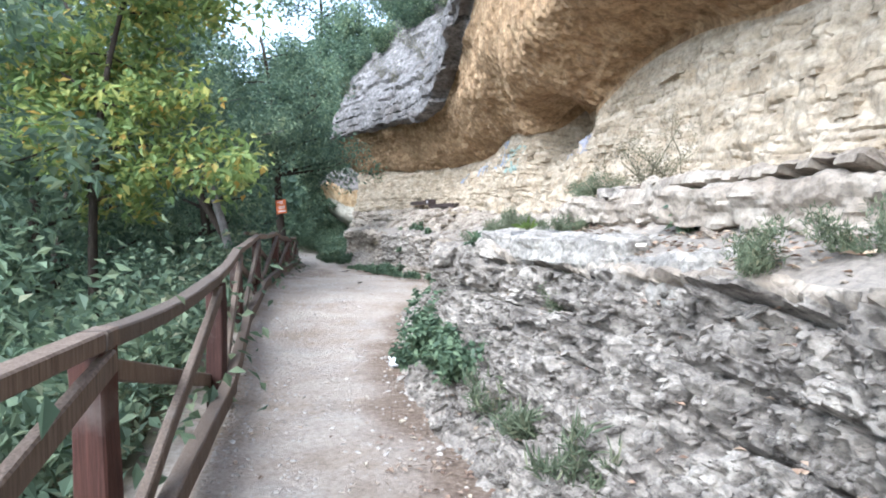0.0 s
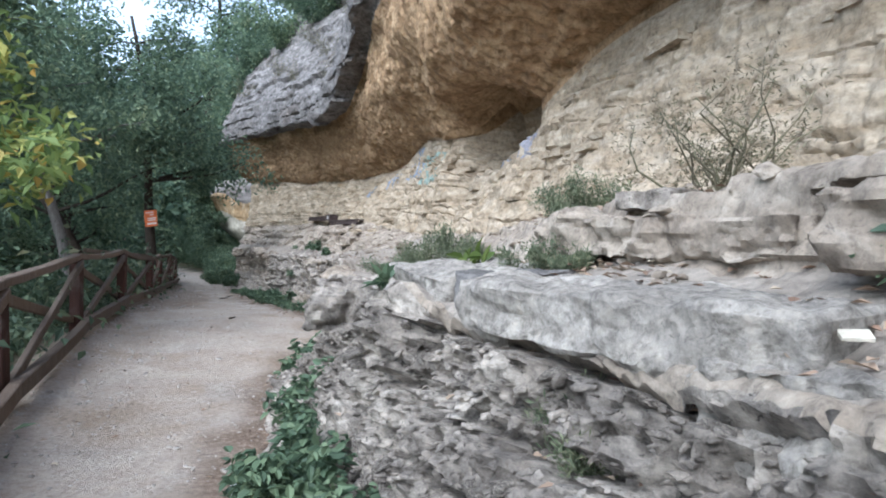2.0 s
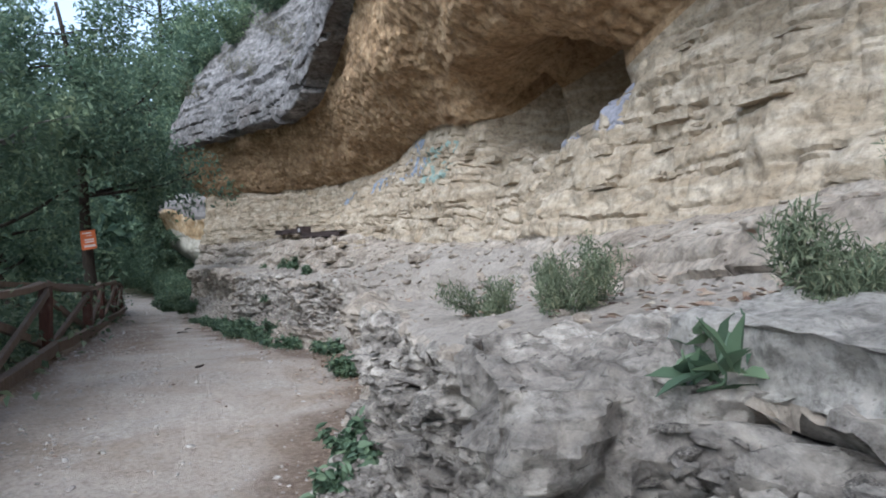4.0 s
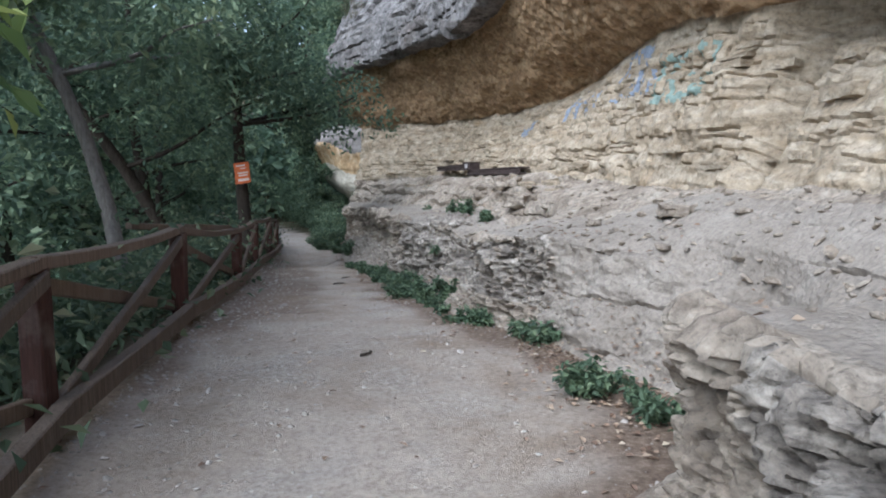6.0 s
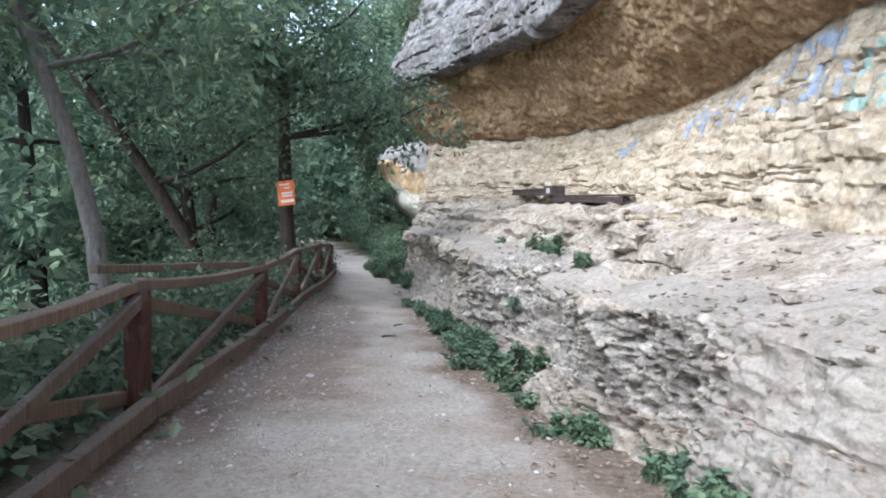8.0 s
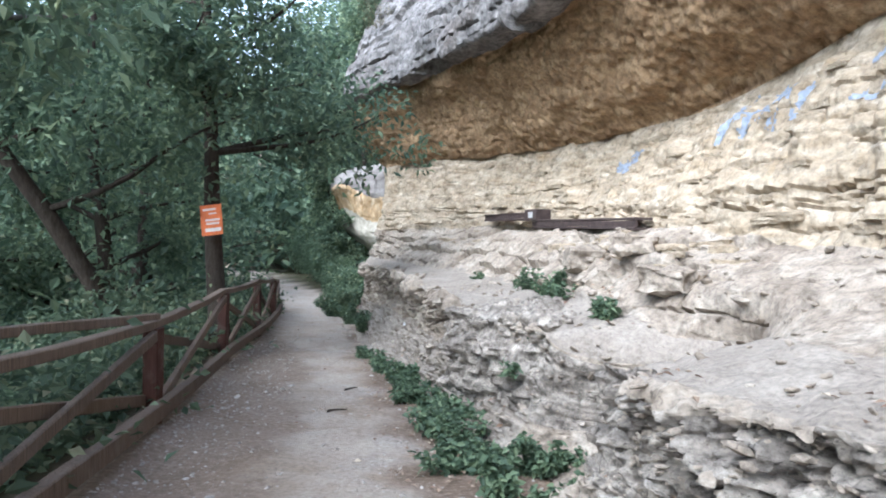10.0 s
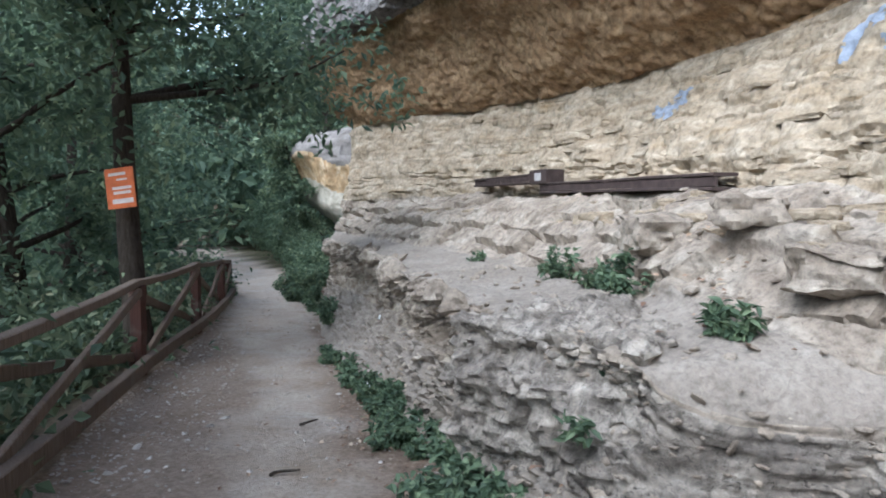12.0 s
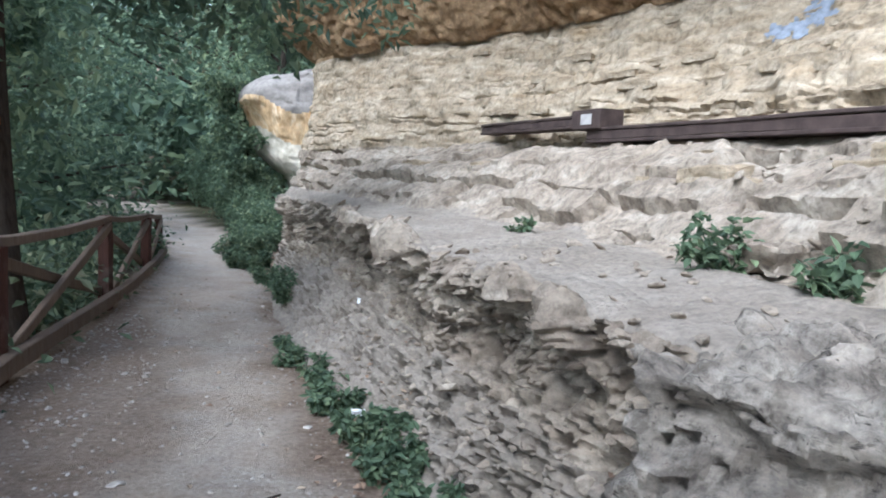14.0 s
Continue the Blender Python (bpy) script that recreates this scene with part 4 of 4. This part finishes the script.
def on_cliff(rng, count, y0, y1, z0, z1):
    """Random surface points in a stretch of the cliff, with their normals."""
    colz = np.where((zone >= z0) & (zone <= z1))[0]
    y = rng.uniform(y0, y1, count)
    i = np.clip(np.searchsorted(CY, y), 0, len(CY) - 1)
    k = colz[(rng.random(count) * len(colz)).astype(int)]
    return CD[i, k], CN[i, k]


rng = np.random.default_rng(5)
a, na = on_cliff(rng, 11000, 0.5, 8.6, 1.0, 2.9)
sa = rng.gamma(1.7, 0.0135, len(a)) + 0.012
b, nb = on_cliff(rng, 2600, 13.4, 23, 1.05, 3.0)
sb = rng.gamma(1.8, 0.013, len(b)) + 0.014
c, nc = on_cliff(rng, 900, 1.0, 20, 3.0, 6.0)
sc = rng.gamma(1.5, 0.02, len(c)) + 0.015
order = np.argsort(-sa * ((a[:, 1] > 1.8) & (a[:, 1] < 7.6)))
near, a, na, sa_near, sa = a[order[:300]] + na[order[:300]] * 0.004, a[order[300:]], na[order[300:]], sa[order[:300]], sa[order[300:]]
flakes = []
for k in range(12):
    v, f = stone_shape(rng, 0.5)
    flakes.append(quad_mesh(bpy.data.meshes.new("stone"), v, f, M_SCARP, False))
for p, w in zip(near, sa_near):
    ob = new("stone", flakes[rng.integers(12)])
    ob.parent = ROCK_LEDGE
    w = float(w)
    ob.matrix_basis = pose(p[0], p[1], p[2], rng.normal(0, 20), rng.normal(0, 20), rng.uniform(0, 360)) @ Matrix.Diagonal((w * rng.uniform(0.8, 1.5), w * rng.uniform(0.7, 1.1), w * rng.uniform(0.6, 1), 1))
scree = new("scree", stones_mesh("scree", a + na * (sa * 0.02)[:, None], sa, M_SCARP, rng))
tagged(scree, "loose grey flakes weathering out of the near scarp", "rubble", kind="stuff")
at = np.concatenate([b + nb * (sb * 0.1)[:, None], c + nc * (sc * 0.15)[:, None]])
rubble = new("rubble", stones_mesh("rubble", at, np.concatenate([sb, sc]), M_LEDGE, rng))
tagged(rubble, "loose angular rubble weathering out of the ledges", "rubble", kind="stuff")

# pebbles along the path, thickest by the fence
n = 9500
py = rng.uniform(1.0, 30, n)
edge_f, edge_c = keyed(py, FENCE_LINE), keyed(py, FOOT_X)
u = np.where(rng.random(n) < 0.65, rng.random(n) ** 1.8 * 0.35, 1 - rng.random(n) ** 1.6 * 0.6)
px = edge_f + 0.1 + u * (edge_c - edge_f + 0.15)
pz = ground_z(px, py)
ps = rng.gamma(1.5, 0.008, n) + 0.006
pebbles = new("gravel", stones_mesh("gravel", np.stack([px, py, pz + ps * 0.05], -1), ps, M_STONE, rng, 0.6, 0.3))
tagged(pebbles, "small pale gravel scattered along the path's edges", "gravel", kind="stuff")

# fallen leaves
n = 600
ly = rng.uniform(1.0, 29, n)
e0, e1 = keyed(ly, FENCE_LINE), keyed(ly, FOOT_X)
u = np.where(rng.random(n) < 0.5, 1 - np.abs(rng.normal(0, 0.1, n)), rng.random(n))
lx = e0 + 0.1 + u * (e1 - e0)
lp = np.stack([lx, ly, ground_z(lx, ly) + 0.012], -1)
extra = []
for (x, y, sx, sy, cnt) in [(0.35, 11.6, 0.3, 0.6, 520), (-0.05, 12.9, 0.16, 0.6, 380), (-0.7, 14.4, 0.2, 0.5, 220), (-1.5, 16.8, 0.2, 0.7, 160), (-2.2, 19.8, 0.15, 0.9, 160), (0.1, 3.9, 0.25, 0.8, 160)]:
    q = np.stack([rng.normal(x, sx, cnt), rng.normal(y, sy, cnt)], -1)
    extra.append(np.array([[p[0], p[1], surface_z(p[0], p[1]) + 0.015] for p in q]))
for (x, y, sx, sy, cnt) in [(0.95, 5.2, 0.2, 0.9, 520), (0.8, 6.4, 0.2, 0.4, 160), (1.25, 3.2, 0.25, 0.5, 200), (1.5, 2.3, 0.3, 0.7, 160), (-0.3, 17.5, 0.15, 0.5, 60), (0.9, 8.0, 0.3, 0.7, 120)]:
    q = np.stack([rng.normal(x, sx, cnt), rng.normal(y, sy, cnt)], -1)
    extra.append(np.array([[p[0], p[1], surface_z(p[0], p[1]) + 0.02] for p in q]))
litter = new("fallen_leaves", leaves_mesh("fallen_leaves", np.concatenate([lp] + extra), 0.05, 0.032, M_LITTER, rng, -0.1, 0.2, 0.15))
tagged(litter, "dry brown fallen leaves littering path and ledges", "leaf litter", kind="stuff")


# ---------------------------------------------------------------- slabs on the near ledge
def box_skin(cut, size):
    """Points and quads of a finely divided box, welded along its edges."""
    counts = [max(4, int(round(a / cut))) for a in size]
    pts, quads, base = [], [], 0
    for axis in range(3):
        u, v = [k for k in range(3) if k != axis]
        gu, gv = np.meshgrid(np.linspace(-1, 1, counts[u] + 1), np.linspace(-1, 1, counts[v] + 1), indexing="ij")
        for side in (-1, 1):
            p = np.zeros(gu.shape + (3,))
            p[..., axis], p[..., u], p[..., v] = side, gu, gv
            idx = np.arange(gu.size).reshape(gu.shape) + base
            q = np.stack([idx[:-1, :-1], idx[1:, :-1], idx[1:, 1:], idx[:-1, 1:]], -1).reshape(-1, 4)
            flip = (side > 0) == (axis == 1)
            pts.append(p.reshape(-1, 3))
            quads.append(q[:, ::-1] if flip else q)
            base += gu.size
    allp = np.concatenate(pts)
    _, first, back = np.unique(np.round(allp * 1e5).astype(np.int64), axis=0, return_index=True, return_inverse=True)
    return allp[first], back.reshape(-1)[np.concatenate(quads)]


def block_mesh(name, w, d, h, mat, seed, rough=0.05, cut=0.05, split=0.5):
    """A split stone block: flat faces, bedded sides, chipped edges and pits."""
    size = np.array([w, d, h])
    unit, quads = box_skin(cut, size)
    l8 = (np.abs(unit) ** 22).sum(1) ** (1 / 22)
    co = unit / l8[:, None] * size / 2
    nrm = np.sign(unit) * np.abs(unit) ** 9
    nrm = nrm / np.linalg.norm(nrm, axis=1, keepdims=True)
    q = co + seed * 3.7
    c1, c2 = cells(q * np.array([1, 1, 1.6]), 0.26, seed)
    k1, k2 = cells(q, 0.09, seed + 2)
    n1, n2 = cells(q, 0.045, seed + 3)
    pitted = 1.0 if mat in (M_SCARP, M_LEDGE) else 0.25
    edge = np.sort(np.abs(unit), axis=1)[:, 1]
    chip = smoothstep(0.55, 1.0, edge) * np.maximum(0, fbm(q, 0.18, 3, seed + 4))
    off = rough * (1.0 * fbm(q, 0.5, 3, seed) + 1.1 * smoothstep(0.0, 0.5, c2 - c1) - 0.55 * smoothstep(0.45, 0.1, k1) * (fbm(q, 0.4, 2, seed + 6) > 0.05)
                   + split * np.round(2.0 * fbm(q * np.array([0.6, 0.6, 2.6]), 0.4, 2, seed + 9)) + 0.3 * fbm(q, 0.06, 3, seed + 5) + 0.5 * (k2 - k1) - 0.5 * smoothstep(0.5, 0.12, k1) * pitted - 0.35 * smoothstep(0.5, 0.12, n1) * pitted - 1.2 * chip) - rough
    co = co + nrm * off[:, None]
    me = quad_mesh(bpy.data.meshes.new(name), co, quads, mat, True)
    me.set_sharp_from_angle(angle=radians(28))
    return me


def slab(at, w, d, h, turn, mat, seed, label, name="stone_slab", tip=(0, 0), rough=0.05, cut=0.02):
    ob = new(name, block_mesh(name, w, d, h, mat, seed, rough, cut))
    ob.location = at
    ob.rotation_euler = (radians(tip[0]), radians(tip[1]), radians(turn))
    return tagged(ob, label, "rock", "slabs of the ledge")


slab((0.66, 5.78, 1.27), 0.60, 1.02, 0.17, 8, M_SLAB, 2, "cream-topped weathered slab at the ledge's edge", tip=(1, -3), rough=0.022)
slab((0.80, 5.19, 1.285), 0.60, 0.17, 0.17, 30, M_DARKSLAB, 3, "dark square-cut stone set in the ledge", cut=0.02, rough=0.012)
slab((1.13, 4.50, 1.275), 0.84, 1.28, 0.19, 26, M_SLAB, 4, "long grey slab of the ledge with a dark crack beneath", tip=(-1, -2), rough=0.018)
slab((1.46, 3.60, 1.20), 0.95, 1.1, 0.24, 16, M_SLAB, 5, "pale cracked slab with dark hollows", tip=(-3, -5), rough=0.03)
slab((0.28, 6.45, 1.10), 0.72, 0.85, 0.30, -10, M_SCARP, 6, "crumbling pale rock at the ledge's corner", rough=0.045)
slab((1.52, 5.05, 1.52), 0.75, 1.5, 0.20, 14, M_LEDGE, 7, "grey flat rock of the upper ledge", tip=(0, -2), rough=0.03)
slab((1.90, 3.3, 1.54), 0.8, 1.9, 0.24, 18, M_LEDGE, 8, "grey rounded rock of the upper ledge", tip=(0, -2), rough=0.025)
slab((1.42, 6.6, 1.45), 0.5, 1.2, 0.22, 5, M_LEDGE, 9, "low pale rock of the upper ledge", rough=0.04)
slab((1.33, 5.10, 1.66), 0.22, 0.30, 0.09, 25, M_SCARP, 10, "grey-brown squared stone beside the dry shrub", rough=0.012)
slab((-0.93, 17.47, 0.43), 0.86, 1.25, 1.13, 42, M_SCARP, 12, "pitted grey rock forming the bench's broken corner", "rock", rough=0.06, cut=0.025)
slab((0.10, 14.75, 0.40), 1.0, 2.1, 1.10, 20, M_SCARP, 13, "low pitted grey outcrop with a dusty top beside the path", "rock", rough=0.07, cut=0.03)
for k, (x, y, s) in enumerate([(-0.35, 18.15, 0.34), (-0.6, 18.9, 0.25), (0.1, 16.9, 0.36), (0.0, 17.6, 0.3), (0.95, 13.0, 0.25)]):
    slab((x, y, surface_z(x, y) + s * 0.2), s, s * 1.3, s * 0.6, 20 * k, M_LEDGE, 20 + k, "squared pale stone lying on the bench", "rock", cut=0.03, rough=0.03)
for k, (x, y, z, w, t) in enumerate([(1.06, 3.83, 1.325, 0.06, 20), (1.10, 3.74, 1.325, 0.05, 65), (1.0, 3.95, 1.33, 0.05, 100), (0.96, 4.06, 1.335, 0.04, 10)]):
    slab((x, y, z), w, w * 1.3, 0.014, t, M_WHITE, 31 + k, "bright white flake of stone on the slab", "rock", cut=0.02, rough=0.003, tip=(8 * k - 10, -18))

# blocks standing proud of the bedded wall
block_shapes = [block_mesh("stone", 0.3, 0.5, 0.13, M_WALL, 60 + k, 0.02, 0.09) for k in range(9)]
rng = np.random.default_rng(15)
a, na = on_cliff(rng, 170, 4.0, 25.0, 6.02, 6.85)
a2, na2 = on_cliff(rng, 80, 16.8, 25.0, 5.0, 6.2)
for p, nn in list(zip(a, na)) + list(zip(a2, na2)):
    ob = new("stone", block_shapes[rng.integers(9)])
    ob.parent = CLIFF_WALL
    heading = math.degrees(math.atan2(nn[1], nn[0])) + 180
    s = rng.uniform(0.3, 0.85)
    ob.matrix_basis = Matrix.Translation(Vector(p) - Vector((nn[0], nn[1], 0)).normalized() * 0.15 * s * rng.uniform(0.5, 1.0)) @ pose(0, 0, 0, rng.normal(0, 1.5), rng.normal(0, 3), heading + rng.normal(0, 4)) @ Matrix.Diagonal((s, s * rng.uniform(0.7, 1.5), s * rng.uniform(0.5, 1.2), 1))


# ---------------------------------------------------------------- graffiti
def spray(name, label, strokes, mat, width=0.045, lo=6.0, hi=7.0):
    """Faded spray paint: the wall's own faces under each stroke, lifted a little off the stone."""
    colz = np.where((zone >= lo) & (zone <= hi))[0]
    ys = [p[0] for s in strokes for p in s]
    rows = np.where((CY > min(ys) - 0.3) & (CY < max(ys) + 0.3))[0]
    g = CD[rows[0]:rows[-1] + 1, colz[0]:colz[-1] + 1]
    nn = CN[rows[0]:rows[-1] + 1, colz[0]:colz[-1] + 1]
    best = np.full(g.shape[:2], 9.0)
    for s in strokes:
        for p, q in zip(s, s[1:]):
            d = np.array(q, float) - np.array(p, float)
            w = g[..., 1:3] - np.array(p, float)
            u = np.clip((w @ d) / max(d @ d, 1e-6), 0, 1)
            best = np.minimum(best, np.linalg.norm(w - u[..., None] * d, axis=-1))
    best = best + 0.05 * fbm(g, 0.1, 3, 71) + 0.05 * np.maximum(0, fbm(g, 0.35, 2, 73))
    keep = (best[:-1, :-1] < width)
    idx = np.arange(g.shape[0] * g.shape[1]).reshape(g.shape[:2])
    quads = np.stack([idx[:-1, :-1], idx[1:, :-1], idx[1:, 1:], idx[:-1, 1:]], -1)[keep]
    used = np.unique(quads)
    where = np.full(idx.size, -1)
    where[used] = np.arange(len(used))
    verts = (g + nn * 0.006).reshape(-1, 3)[used]
    ob = new(name, quad_mesh(bpy.data.meshes.new(name), verts, where[quads], mat))
    return tagged(ob, label, "graffiti")


def letters(y, z, w, h, shapes):
    """Strokes laid out as rough letters, from a bigger y to a smaller."""
    out = []
    for n, s in enumerate(shapes):
        for line in s:
            out.append([(y - n * w - u * w * 0.75, z + v * h) for u, v in line])
    return out


A = [[(0, 0), (0.5, 1), (1, 0)], [(0.2, 0.35), (0.8, 0.35)]]
NN = [[(0, 0), (0, 1), (1, 0), (1, 1)]]
O = [[(0.1, 0), (0, 0.5), (0.2, 1), (0.8, 1), (1, 0.5), (0.8, 0), (0.1, 0)]]
E_ = [[(1, 1), (0, 1), (0, 0), (1, 0)], [(0, 0.5), (0.8, 0.5)]]
spray("graffiti", "faded blue spray-painted strokes on the sandstone wall", letters(18.4, 2.55, 0.36, 0.38, [NN, A, NN]), M_BLUE, 0.035)
spray("graffiti", "faded blue spray-painted strokes on the sandstone wall", letters(16.6, 2.65, 0.4, 0.5, [E_, O, A]), M_BLUE, 0.04)
spray("graffiti", "small blue spray mark on the sandstone wall", [[(21.15, 2.55), (20.65, 2.55)], [(20.95, 2.65), (20.8, 2.42)], [(20.8, 2.66), (21.0, 2.44)]], M_BLUE)
spray("graffiti", "faded teal spray-painted patch on the sandstone wall", letters(15.3, 2.45, 0.42, 0.45, [O, E_, O]), M_TEAL, 0.05)
spray("graffiti", "faded violet spray-painted patch on the sandstone wall", letters(11.2, 2.45, 0.4, 0.3, [O, A, NN]), M_VIOLET, 0.06)

# ---------------------------------------------------------------- plants, rooted by plan point
WEEDS = [  # x, y, radius, height, leaves
    (-0.05, 6.6, 0.3, 0.45, 750), (-0.1, 6.0, 0.32, 0.5, 900), (0.0, 5.4, 0.32, 0.5, 900), (0.1, 4.9, 0.3, 0.42, 700), (-0.25, 5.7, 0.22, 0.3, 400),
    (-0.3, 7.4, 0.18, 0.22, 240), (-0.26, 8.0, 0.2, 0.26, 300), (-0.22, 8.5, 0.18, 0.22, 240),
    (0.3, 11.2, 0.26, 0.3, 520), (-0.02, 11.75, 0.25, 0.28, 460), (-0.1, 13.1, 0.18, 0.22, 280), (-0.22, 13.45, 0.17, 0.22, 260), (-0.5, 14.1, 0.2, 0.22, 320), (-0.74, 14.1, 0.2, 0.2, 300),
    (-0.95, 14.9, 0.14, 0.15, 150), (-1.2, 15.8, 0.24, 0.3, 480), (-1.45, 16.3, 0.26, 0.3, 520), (-0.95, 16.2, 0.2, 0.34, 380), (-1.5, 16.95, 0.28, 0.34, 600), (-0.95, 16.95, 0.24, 0.3, 420), (-1.65, 17.4, 0.28, 0.34, 560), (-1.95, 18.6, 0.24, 0.26, 400),
    (-2.1, 19.45, 0.2, 0.24, 320), (-2.3, 19.95, 0.2, 0.24, 320), (-2.5, 20.5, 0.2, 0.24, 320), (-2.62, 21.0, 0.17, 0.2, 240), (-3.3, 24.1, 0.28, 0.4, 480), (-3.6, 25.2, 0.25, 0.34, 360), (-4.1, 26.8, 0.28, 0.4, 420)]
for n in range(20):
    y = 15.4 + n * 0.37 + SR.uniform(-0.1, 0.1)
    x = float(keyed(y, FOOT_X)) - 0.08 + SR.uniform(-0.12, 0.14)
    r = SR.uniform(0.09, 0.19)
    WEEDS.append((x, y, r, r * 1.1, int(1500 * r)))
for n, (x, y, r, h, c) in enumerate(WEEDS):
    bush("weed", "dark green broad-leaved weed at the foot of the rock", (x, y), r, h, int(c * 1.6), M_WEED, 400 + n, 0.062, "weed", None, "weeds along the path", 0.15, 0.62)
for n, (x, y, r, h, c) in enumerate([(0.42, 3.7, 0.24, 0.3, 700), (0.3, 4.3, 0.22, 0.28, 600), (0.6, 3.0, 0.2, 0.25, 450)]):
    bush("grass_tuft", "grey-green grassy tuft on the scree's foot", (x, y), r, h, c, M_SAGE, 440 + n, 0.10, "grass", None, "weeds along the path", -0.8, 0.14)
for n, (x, y, r, h, c) in enumerate([(-0.55, 17.95, 0.18, 0.26, 320), (-0.75, 19.0, 0.2, 0.26, 340), (-0.62, 18.4, 0.15, 0.2, 220), (-0.42, 16.95, 0.17, 0.22, 320), (-0.45, 15.8, 0.15, 0.2, 260), (-1.3, 20.6, 0.1, 0.12, 90), (1.45, 3.9, 0.17, 0.2, 320)]):
    bush("weed", "leafy green weed growing on the rock bench", (x, y), r, h, c, M_WEED, 450 + n, 0.06, "weed", None, "weeds on the ledges", 0.0, 0.6)
for n, (x, y, r, h, c) in enumerate([(1.35, 5.8, 0.26, 0.3, 800), (1.5, 6.4, 0.3, 0.26, 800), (1.0, 5.35, 0.18, 0.14, 400), (0.68, 6.2, 0.26, 0.3, 900), (0.6, 7.5, 0.28, 0.3, 800), (1.0, 5.5, 0.2, 0.2, 420), (0.45, 8.2, 0.22, 0.22, 420), (1.6, 2.4, 0.25, 0.25, 500), (1.25, 2.6, 0.2, 0.2, 360), (0.75, 4.4, 0.2, 0.22, 350)]):
    bush("weed", "dry grey-green weed tufts on the rock ledge", (x, y), r, h, int(c * 5), M_SAGE, 470 + n, 0.034, "weed", None, "weeds on the ledges", -0.7, 0.2)
for n, (x, y, r, h, c) in enumerate([(0.72, 5.86, 0.12, 0.18, 34), (0.27, 6.12, 0.12, 0.13, 30)]):
    bush("broad_leaf_plant", "broad-leaved green plant growing on the rock ledge", (x, y), r, h, c, M_FERN if x > 0.5 else M_WEED, 490 + n, 0.1, "plant", 1.2 if x < 0.5 else None, "weeds on the ledges", -0.6)
for n, (x, y, r, h, c) in enumerate([(1.58, 5.05, 0.36, 0.66, 1500), (1.5, 4.85, 0.28, 0.4, 900)]):
    bush("dry_shrub", "tall dry brown branching shrub on the upper ledge", (x, y), r, h, c, M_DRY, 495 + n, 0.026, "shrub", None, "weeds on the ledges", -0.4, 0.28)

# crumpled paper in the weeds
paper = new("paper", block_mesh("paper", 0.16, 0.12, 0.09, M_PAPER, 88, 0.03, 0.012))
paper.location = (-0.43, 6.3, float(ground_z(-0.43, 6.3)) + 0.06)
tagged(paper, "crumpled white paper tissue lying in the weeds", "litter")
for n, (x, y, z, w, label) in enumerate([(-2.38, 22.3, 0.9, 0.13, "scrap of white tissue caught on the bench's lip"), (-2.33, 20.24, -0.24, 0.10, "scrap of white paper among the weeds")]):
    scrap = new("paper", block_mesh("paper", w, w * 0.7, 0.06, M_PAPER, 90 + n, 0.02, 0.012))
    scrap.location = (x, y, (surface_z(x, y) if z > 0 else float(ground_z(x, y)) + 0.06) + 0.02)
    tagged(scrap, label, "litter")
# fallen twigs on the path
for n, (x, y, ang, size) in enumerate([(-2.75, 19.0, 40, 0.16), (-2.7, 17.9, 20, 0.18), (-2.6, 21.3, 80, 0.14), (-1.6, 12.6, 60, 0.12)]):
    z = float(ground_z(x, y)) + 0.015
    bm = bmesh.new()
    rr = np.random.default_rng(n)
    tube_bm(bm, limb((0, 0, 0), (size, 0, 0.01), rr, 0.3, 5), [0.012, 0.012, 0.01, 0.009, 0.007, 0.005], 6)
    ob = new("twig", bm_mesh("twig", bm, M_BARK, True))
    ob.matrix_basis = pose(x, y, z, 0, 0, ang)
    tagged(ob, "short dark twig lying on the path", "twig", "twigs on the path")
# dry brush on the slope above the caprock
for n, (y, zn) in enumerate([(16.5, 12.3), (18.6, 12.6), (20.4, 12.2), (22.0, 12.8), (23.6, 12.4), (25.2, 12.7), (27.0, 12.5), (21.2, 13.2), (24.4, 13.2)]):
    i, k = int(np.searchsorted(CY, y)), int(np.argmin(np.abs(zone - zn)))
    p = CD[i, k]
    bush("dry_shrub", "bare dry brush on the slope above the caprock", (p[0], p[1]), 0.55, 0.8, 500, M_DRY, 600 + n, 0.07, "shrub", float(p[2]) - 0.05, "dry brush above the caprock", -0.4, 0.25)
# leafy scrub crowning the slope
for n, (y, zn, r, h) in enumerate([(20.5, 13.5, 0.9, 1.3), (23.0, 13.6, 1.1, 1.7), (25.0, 13.5, 1.0, 1.6), (26.8, 13.35, 1.0, 1.5), (28.4, 13.2, 1.0, 1.6), (29.6, 12.8, 0.8, 1.3), (24.0, 13.9, 1.5, 2.4), (27.5, 13.9, 1.6, 2.6)]):
    i, k = int(np.searchsorted(CY, y)), int(np.argmin(np.abs(zone - zn)))
    p = CD[i, k]
    bush("shrub", "leafy green scrub on the slope above the caprock", (p[0], p[1]), r, h, int(3200 * r), M_LEAF if n % 2 else M_LEAF_DARK, 620 + n, 0.14, "shrub", float(p[2]) - 0.1, "scrub above the caprock", 0.2)
